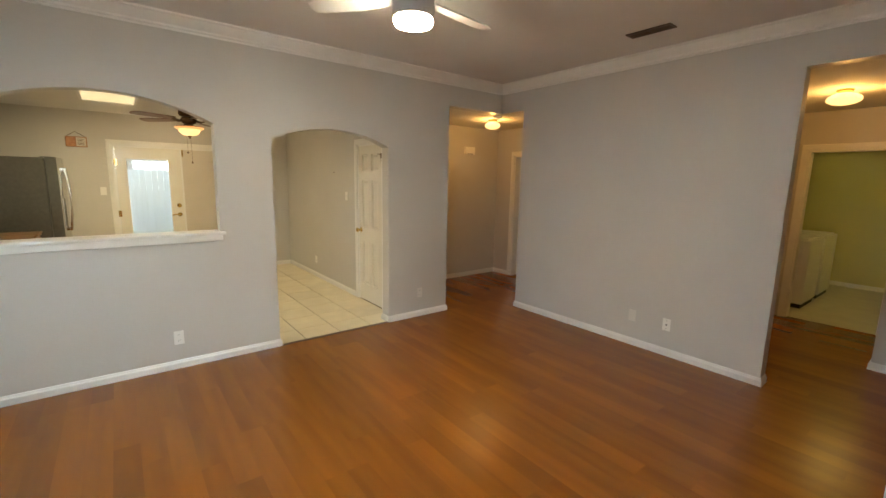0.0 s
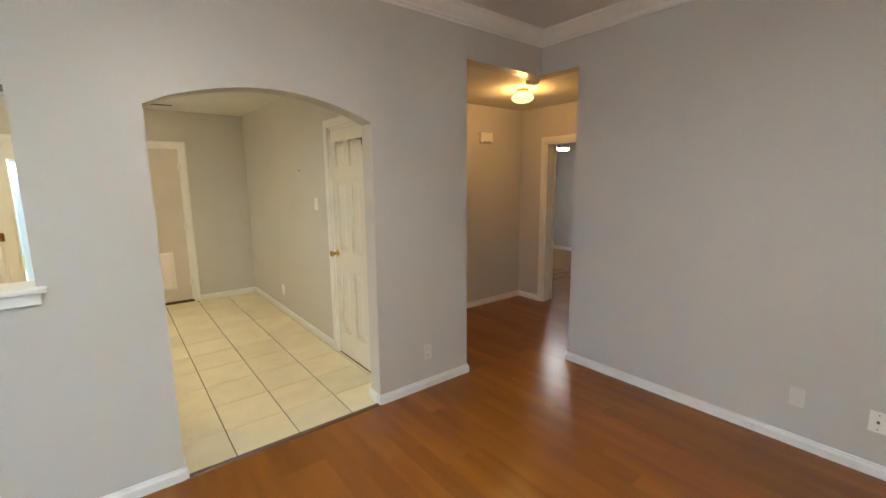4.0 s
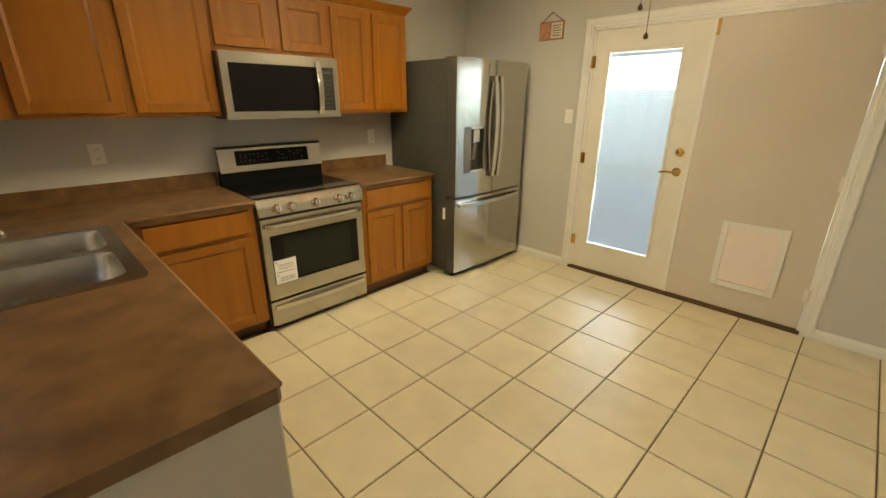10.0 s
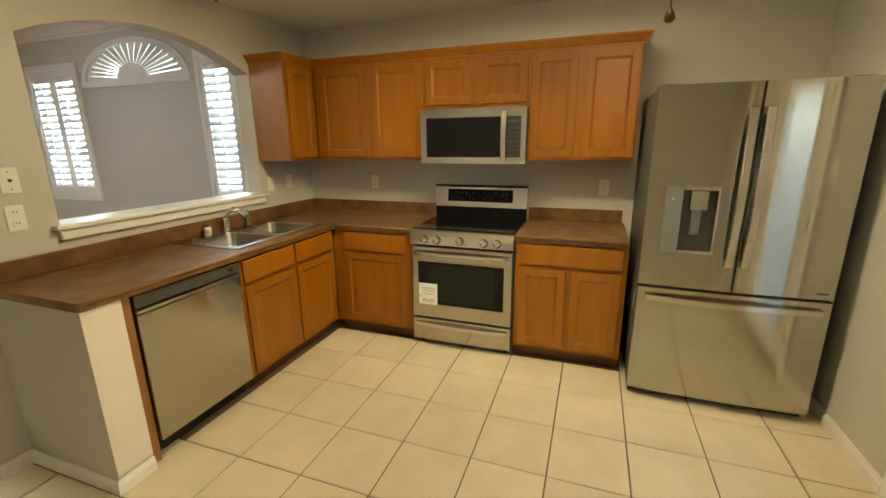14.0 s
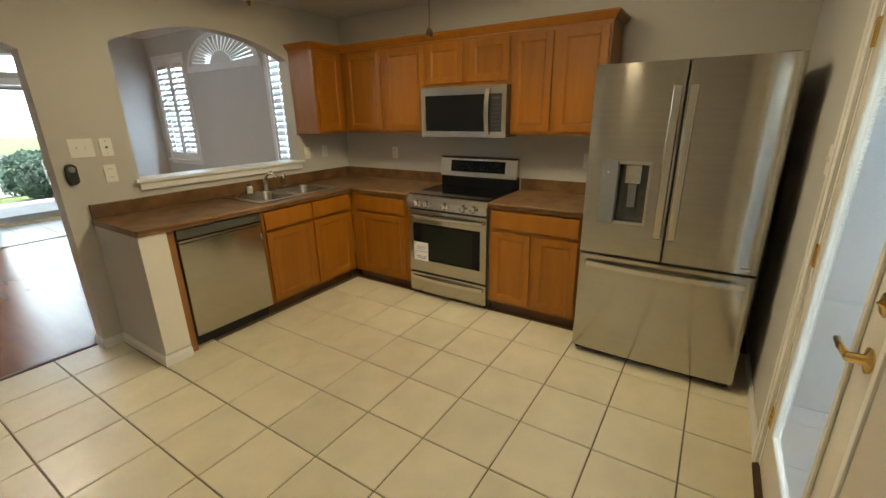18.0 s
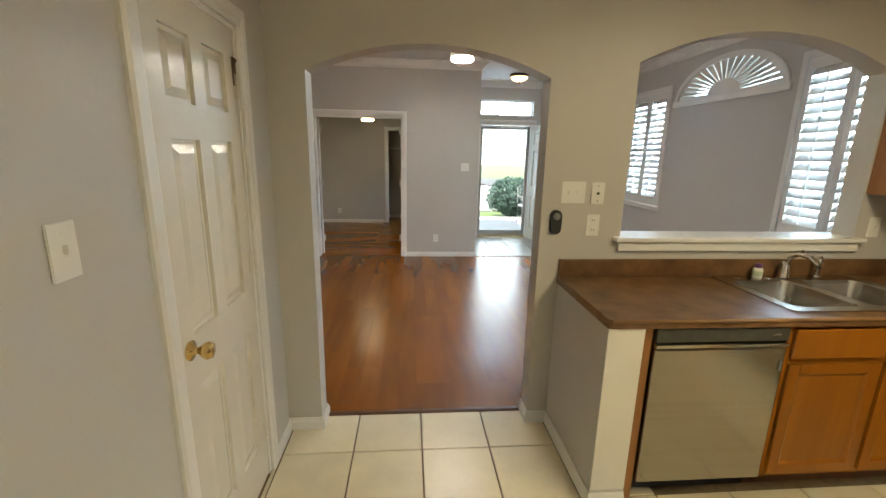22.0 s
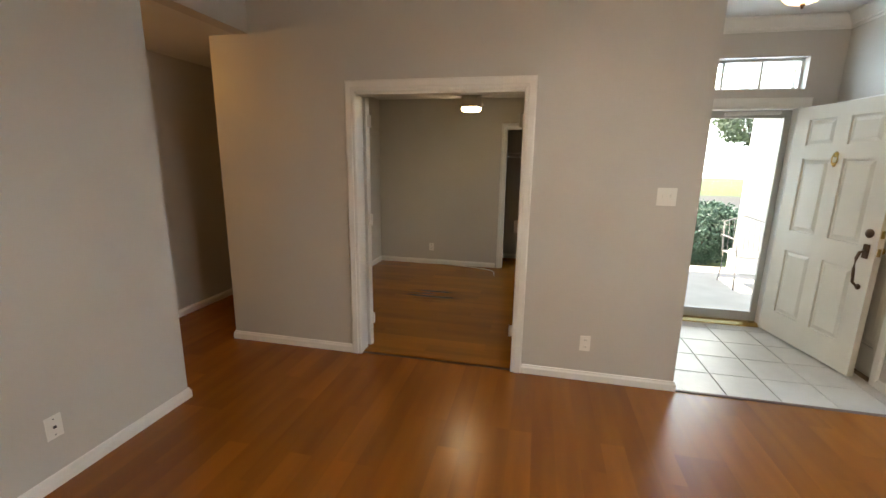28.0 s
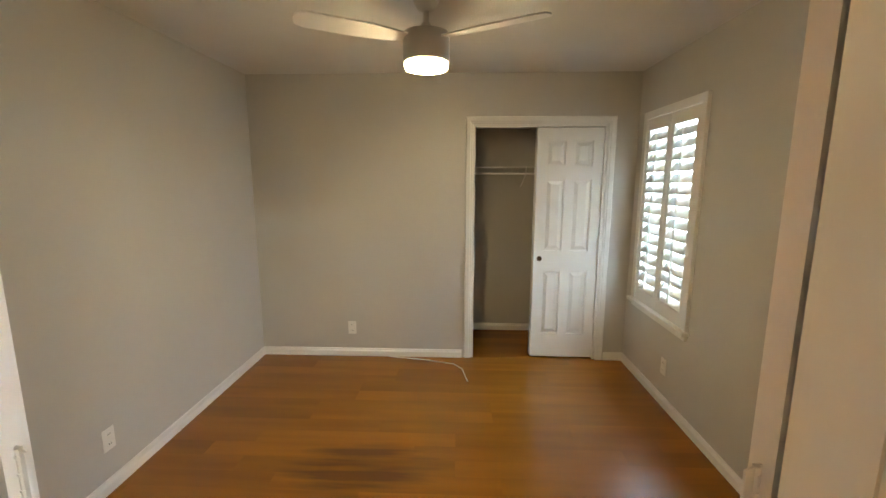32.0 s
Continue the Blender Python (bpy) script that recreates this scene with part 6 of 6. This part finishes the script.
# ---- outside ----
LAWN = surf("sunlit_lawn", (0.10, 0.15, 0.035), (0.06, 0.10, 0.02), rough=0.9, scale=3, bump=0.5, bscale=40)
CONC = surf("pale_concrete", (0.55, 0.53, 0.49), (0.48, 0.46, 0.42), rough=0.85, scale=4, bump=0.15, bscale=60)
LEAF = surf("hedge_leaf", (0.060, 0.118, 0.085), (0.085, 0.150, 0.110), rough=0.5, scale=12)
# lighter copy of the leaf green; outdoor glare is put into its colour
FARLEAF = surf("washed_out_tree_leaf", (0.12, 0.16, 0.11), (0.15, 0.19, 0.13), rough=0.5, scale=6)
BARK = surf("brown_bark", (0.12, 0.08, 0.05), (0.07, 0.045, 0.03), rough=0.9, scale=12, bump=0.5)
STUCCO = surf("white_stucco", (0.78, 0.77, 0.74), (0.72, 0.71, 0.68), rough=0.8, scale=6, bump=0.2)
BRICK = surf("red_brick_face", (0.34, 0.13, 0.09), (0.26, 0.09, 0.06), rough=0.85, scale=8, bump=0.2, local=True, random_tint=0.2)
# bright outdoor haze is put into the fence colour as pale blue-grey
FENCE = surf("haze_pale_fence", (0.60, 0.66, 0.72), (0.52, 0.58, 0.64), rough=0.8, scale=5, stretch=(4, 4, 0.4), local=True, random_tint=0.15)
solid("ground", B(-60, 60, -60, 60, -0.30, -0.12), LAWN, "sunlit green lawn around the house", "ground", kind="structure")
solid("porch_slab", B(-4.6, 0.6, -8.2, -5.58, -0.20, -0.03), CONC, "pale concrete front porch slab", "porch", kind="structure")
solid("patio_slab", B(-4.2, 3.0, KN + 0.15, 8.6, -0.20, -0.05), CONC, "pale concrete back patio slab", "patio", kind="structure")
solid("front_walk", B(-16, 8, -18.9, -9.8, -0.1195, -0.09), CONC, "pale concrete drive in front of the porch", "driveway", kind="structure")
solid("road", B(-60, 60, -26, -19, -0.119, -0.10), surf("asphalt", (0.06, 0.06, 0.06), rough=0.9, scale=10), "grey asphalt street beyond the lawn", "road", kind="structure")

# roof over the house, porch and patio
solid("roof", B(W - 0.45, 8.2, -6.15, KN + 2.0, 2.96, 3.12), surf("grey_roof_deck", (0.30, 0.28, 0.26), rough=0.9), "grey roof slab over the house and porches", "roof", kind="structure")
pc = thing("porch_column", "white stucco porch column on a square base", "column")
part("shaft", B(-3.13, -2.80, -8.15, -7.82, 0.28, 2.80, bevel=0.01), STUCCO, pc)
part("base", B(-3.17, -2.76, -8.19, -7.78, -0.03, 0.2795, bevel=0.012), STUCCO, pc)
part("capital", B(-3.17, -2.76, -8.19, -7.78, 2.801, 2.96, bevel=0.012), STUCCO, pc)
solid("porch_beam", B(-4.5, 0.5, -8.12, -7.86, 2.9605, 3.20), STUCCO, "white stucco beam over the porch columns", "beam")
solid("patio_beam", B(-4.0, 3.0, 6.14, 6.28, 2.9605, 3.15), STUCCO, "white patio beam on a post", "beam")
po = thing("patio_post", "white wooden post carrying the patio roof", "post")
part("shaft", B(-3.76, -3.64, 6.15, 6.27, -0.05, 2.80, bevel=0.008), STUCCO, po)
part("capital", B(-3.79, -3.61, 6.12, 6.30, 2.801, 2.96, bevel=0.008), STUCCO, po)


def leaf_cloud(seed, count, where, size, leaf=LEAF):
    """Many small folded leaves as one mesh; where(rng) gives a place or None."""
    rng = np.random.default_rng(seed)
    verts, faces = [], []
    while len(faces) < count:
        p = where(rng)
        if p is None:
            continue
        d = rng.normal(size=3)
        d /= np.linalg.norm(d)
        e = np.cross(d, rng.normal(size=3))
        e /= np.linalg.norm(e)
        s = size * rng.uniform(0.6, 1.3)
        b = len(verts)
        verts += [tuple(p - d * s), tuple(p + e * s * 0.5), tuple(p + d * s), tuple(p - e * s * 0.5)]
        faces.append((b, b + 1, b + 2, b + 3))
    me = bpy.data.meshes.new("leaves")
    me.from_pydata(verts, [], faces)
    me.materials.append(leaf)
    return me


def blob(cx, cy, cz, rx, ry, rz, lumps):
    def f(rng):
        d = rng.normal(size=3)
        d /= np.linalg.norm(d)
        k = 0.80 + 0.20 * noise.noise(Vector((d[0] * lumps, d[1] * lumps, d[2] * lumps)))
        k *= rng.uniform(0.72, 1.06)
        return np.array((cx + rx * d[0] * k, cy + ry * d[1] * k, cz + rz * d[2] * k))
    return f


hb = thing("shrub", "dense rounded green shrub beside the porch slab", "shrub")
ob = new("crown", leaf_cloud(1, 12000, blob(-2.62, -8.95, 0.42, 0.86, 0.70, 0.60, 3), 0.034))
ob.parent = hb
tr = bmesh.new()
for k in range(6):
    a = 2 * math.pi * k / 6
    tube(tr, [(-2.62, -8.95, -0.15), (-2.62 + 0.12 * math.cos(a), -8.95 + 0.12 * math.sin(a), 0.2), (-2.62 + 0.45 * math.cos(a), -8.95 + 0.36 * math.sin(a), 0.62)], 0.018, 6)
part("stems", tr, BARK, hb)
for x, y, h, r, sd in ((-12.5, -31.0, 6.5, 2.6, 5), (-19, -37.0, 9.0, 4.0, 8), (-1.0, 26.0, 8.0, 3.4, 9)):
    tt = thing("tree", "leafy green garden tree with a brown trunk", "tree", "garden trees")
    tr = bmesh.new()
    tube(tr, [(x, y, -0.2), (x + 0.05, y, h * 0.25), (x - 0.05, y + 0.05, h * 0.5), (x, y, h * 0.8)], 0.05 * r, 8)
    for k in range(6):
        a = 2 * math.pi * k / 6 + sd
        tube(tr, [(x, y, h * 0.42), (x + 0.4 * r * math.cos(a), y + 0.4 * r * math.sin(a), h * 0.6), (x + 0.75 * r * math.cos(a), y + 0.75 * r * math.sin(a), h * 0.75)], 0.02 * r, 6)
    part("trunk", tr, BARK, tt)
    ob = new("crown", leaf_cloud(sd, 6000, blob(x, y, h * 0.68, r, r, h * 0.34, 4), 0.05 * r, FARLEAF))
    ob.parent = tt

# metal chair on the porch
pcx, pcy = -2.58, -7.10
ca = thing("patio_chair", "grey metal porch chair with bent legs", "chair")
IRON = surf("grey_painted_iron", (0.30, 0.29, 0.28), rough=0.5)
for dx in (-0.24, 0.24):
    part("leg", tube(bmesh.new(), [(pcx + dx, pcy + 0.24, -0.028), (pcx + dx, pcy + 0.22, 0.20), (pcx + dx, pcy + 0.18, 0.40)], 0.010, 8), IRON, ca)
    part("leg", tube(bmesh.new(), [(pcx + dx, pcy - 0.26, -0.028), (pcx + dx, pcy - 0.20, 0.18), (pcx + dx, pcy - 0.22, 0.40)], 0.010, 8), IRON, ca)
    part("armrest", tube(bmesh.new(), [(pcx + dx, pcy + 0.20, 0.40), (pcx + dx * 1.1, pcy + 0.16, 0.62), (pcx + dx * 1.1, pcy - 0.24, 0.62)], 0.010, 8), IRON, ca)
part("seat", B(pcx - 0.25, pcx + 0.25, pcy - 0.24, pcy + 0.22, 0.395, 0.410, bevel=0.004), IRON, ca)
bk = tube(bmesh.new(), [(pcx - 0.25, pcy - 0.22, 0.41), (pcx - 0.25, pcy - 0.28, 0.80), (pcx, pcy - 0.30, 0.88), (pcx + 0.25, pcy - 0.28, 0.80), (pcx + 0.25, pcy - 0.22, 0.41)], 0.012, 8)
for k in range(7):
    xx = pcx - 0.19 + k * 0.063
    tube(bk, [(xx, pcy - 0.225, 0.41), (xx, pcy - 0.29, 0.83)], 0.005, 6)
part("backrest", bk, IRON, ca)

# boards of the shaded patio deck
dk = thing("floor_patio_deck", "blue-grey painted deck boards behind the patio door", "deck", kind="structure")
DECK = surf("blue_grey_deck_paint", (0.36, 0.42, 0.47), (0.29, 0.34, 0.39), rough=0.6, scale=4, stretch=(0.4, 5, 1), bump=0.1, local=True, random_tint=0.08)
dme = mesh_of(B(0, 5.2, 0, 0.134, -0.028, 0.0, bevel=0.004), "board")
dme.materials.append(DECK)
for i in range(15):
    o = new("board", dme)
    o.parent = dk
    o.location = (-4.0, KN + 0.17 + i * 0.142, -0.02)

# back garden fence and brick wall of the next house
fe = thing("fence", "board fence behind the patio, toned pale blue-grey for haze", "fence")
for i in range(64):
    part("board", B(-6.0 + i * 0.155, -5.855 + i * 0.155, 12.0, 12.02, -0.12, 1.75 + 0.02 * (i % 3)), FENCE, fe)
for z in (0.3, 1.3):
    part("rail", B(-6.0, 4.0, 12.021, 12.07, z, z + 0.09), FENCE, fe)
bwall = thing("brick_wall", "red brick garden wall beside the patio", "wall")
part("core", B(-4.85, -4.70, KN + 0.8, 9.0, -0.12, 1.0), CONC, bwall)
bme = mesh_of(B(0, 0.012, 0, 0.21, 0, 0.064), "brick")
bme.materials.append(BRICK)
for r_ in range(15):
    for c_ in range(18):
        o = new("brick", bme)
        o.parent = bwall
        o.location = (-4.699, KN + 0.82 + c_ * 0.222 + (0.11 if r_ % 2 else 0), -0.11 + r_ * 0.074)

HAZE = bpy.data.materials.new("bright_hazy_distance")
HAZE.use_nodes = True
hz = HAZE.node_tree.nodes["Principled BSDF"]
hz.inputs["Base Color"].default_value = (0.8, 0.85, 0.9, 1)
hz.inputs["Emission Color"].default_value, hz.inputs["Emission Strength"].default_value = (0.78, 0.91, 1.0, 1), 1.8
solid("backdrop_front", B(-70, 70, -58.2, -58.0, -1, 34), HAZE, "bright white hazy sky beyond the street", "backdrop", kind="structure")
solid("backdrop_back", B(-70, 70, 58.0, 58.2, -1, 34), HAZE, "bright white hazy sky beyond the garden", "backdrop", kind="structure")


# ---- floor pieces ----
def tiles(parent, x0, x1, y0, y1, ox, oy, pitch, joint, material, th=0.009, blocked=None):
    """Tiles of one size laid on a grid; those at the edges are cut."""
    cache = {}
    i0, i1 = math.floor((x0 - ox) / pitch), math.ceil((x1 - ox) / pitch)
    j0, j1 = math.floor((y0 - oy) / pitch), math.ceil((y1 - oy) / pitch)
    for i in range(i0, i1):
        for j in range(j0, j1):
            a, b = max(x0, ox + i * pitch + joint / 2), min(x1, ox + (i + 1) * pitch - joint / 2)
            c, d = max(y0, oy + j * pitch + joint / 2), min(y1, oy + (j + 1) * pitch - joint / 2)
            if b - a < 0.01 or d - c < 0.01 or (blocked and blocked((a + b) / 2, (c + d) / 2)):
                continue
            key = (round(b - a, 3), round(d - c, 3))
            if key not in cache:
                bm = bmesh.new()
                w, h, e = b - a, d - c, 0.0025
                prism(bm, ((0, 0), (w, 0), (w, h), (0, h)), -th, -e)
                top = [f for f in bm.faces if all(v.co.z > -e - 1e-6 for v in f.verts)]
                r = bmesh.ops.inset_region(bm, faces=top, thickness=e)
                for f in top:
                    for v in f.verts:
                        v.co.z = 0.0
                cache[key] = mesh_of(bm, "tile")
                cache[key].materials.append(material)
            o = new("tile", cache[key])
            o.parent = parent
            o.location = (a, c, 0.001)


kt = thing("floor_kitchen_tiles", "beige ceramic floor tiles with brown grout", "floor", kind="structure")
tiles(kt, KW + 0.3, KE, 0.024, KN, -0.972, 1.447, 0.3675, 0.008, TILE, blocked=lambda x, y: (x < -2.55 and y < 2.9) or (y < 0.55 and x < -0.85))
et = thing("floor_entry_tiles", "pale entry floor tiles", "floor", kind="structure")
tiles(et, -2.28, -0.81, -5.43, S - 0.004, -1.165, -4.62, 0.335, 0.007, ENTRYTILE)
solid("trim_arch_strip", prism(bmesh.new(), ((-0.018, 0.001), (-0.012, 0.008), (0.012, 0.010), (0.020, 0.006), (0.024, 0.001)), -0.50, 0.70, "X"), surf("dark_wood_strip", (0.12, 0.05, 0.02), rough=0.4), "dark wooden strip between planks and tiles", "threshold", kind="structure")
solid("trim_entry_strip", prism(bmesh.new(), ((S - 0.014, 0.001), (S - 0.008, 0.008), (S + 0.010, 0.008), (S + 0.016, 0.001)), -2.28, -0.81, "X"), surf("dark_entry_strip", (0.10, 0.05, 0.03), rough=0.4), "dark wooden strip between planks and entry tiles", "threshold", kind="structure")


def planks(parent, x0, x1, y0, y1, width, length, along, material, seed):
    """Planks with staggered ends and narrow joints."""
    rng = random.Random(seed)
    cache = {}
    u0, u1, v0, v1 = (x0, x1, y0, y1) if along == "y" else (y0, y1, x0, x1)
    u = u0
    while u < u1 - 0.005:
        w = min(width, u1 - u)
        v = v0 - rng.choice((0.0, 0.2, 0.4, 0.6, 0.8, 1.0)) * length
        while v < v1 - 0.01:
            a, b = max(v, v0), min(v + length, v1)
            if b - a > 0.02:
                key = (round(w, 4), round(b - a, 3))
                if key not in cache:
                    ww, ll = (w, b - a) if along == "y" else (b - a, w)
                    bm = prism(bmesh.new(), ((0, 0), (ww, 0), (ww, ll), (0, ll)), -0.010, 0.0)
                    cache[key] = mesh_of(bm, "plank")
                    cache[key].materials.append(material)
                o = new("plank", cache[key])
                o.parent = parent
                o.location = (u, a, 0.0) if along == "y" else (a, u, 0.0)
            v += length
        u += width


lp = thing("floor_living_planks", "glossy red-brown laminate plank floor", "floor", kind="structure")
planks(lp, W, E_ + 0.12, S - 0.004, -0.012, 0.128, 1.21, "y", WOOD, 4)
sp_ = thing("floor_study_planks", "glossy honey-brown laminate plank floor with dark worn patches", "floor", kind="structure")
planks(sp_, SW, SE, SS, S - 0.06, 0.128, 1.21, "x", WOODX, 9)
cp_ = thing("floor_closet_planks", "honey-brown laminate planks in the closet", "floor", kind="structure")
planks(cp_, -0.70, 0.99, SS - 0.72, SS - 0.002, 0.128, 1.21, "x", WOODX, 11)

hp_ = thing("floor_hall_planks", "red-brown laminate planks of the hall", "floor", kind="structure")
planks(hp_, 1.52, E_ + 0.12, -0.0119, 1.45, 0.128, 1.21, "y", WOOD, 5)
planks(hp_, E_ + 0.1201, 3.60, -0.74, 1.45, 0.128, 1.21, "y", WOOD, 6)
lh_ = thing("floor_laundry_hall_planks", "red-brown laminate planks before the laundry", "floor", kind="structure")
planks(lh_, E_ + 0.1201, 4.92, -4.06, -2.38, 0.128, 1.21, "y", WOOD, 7)
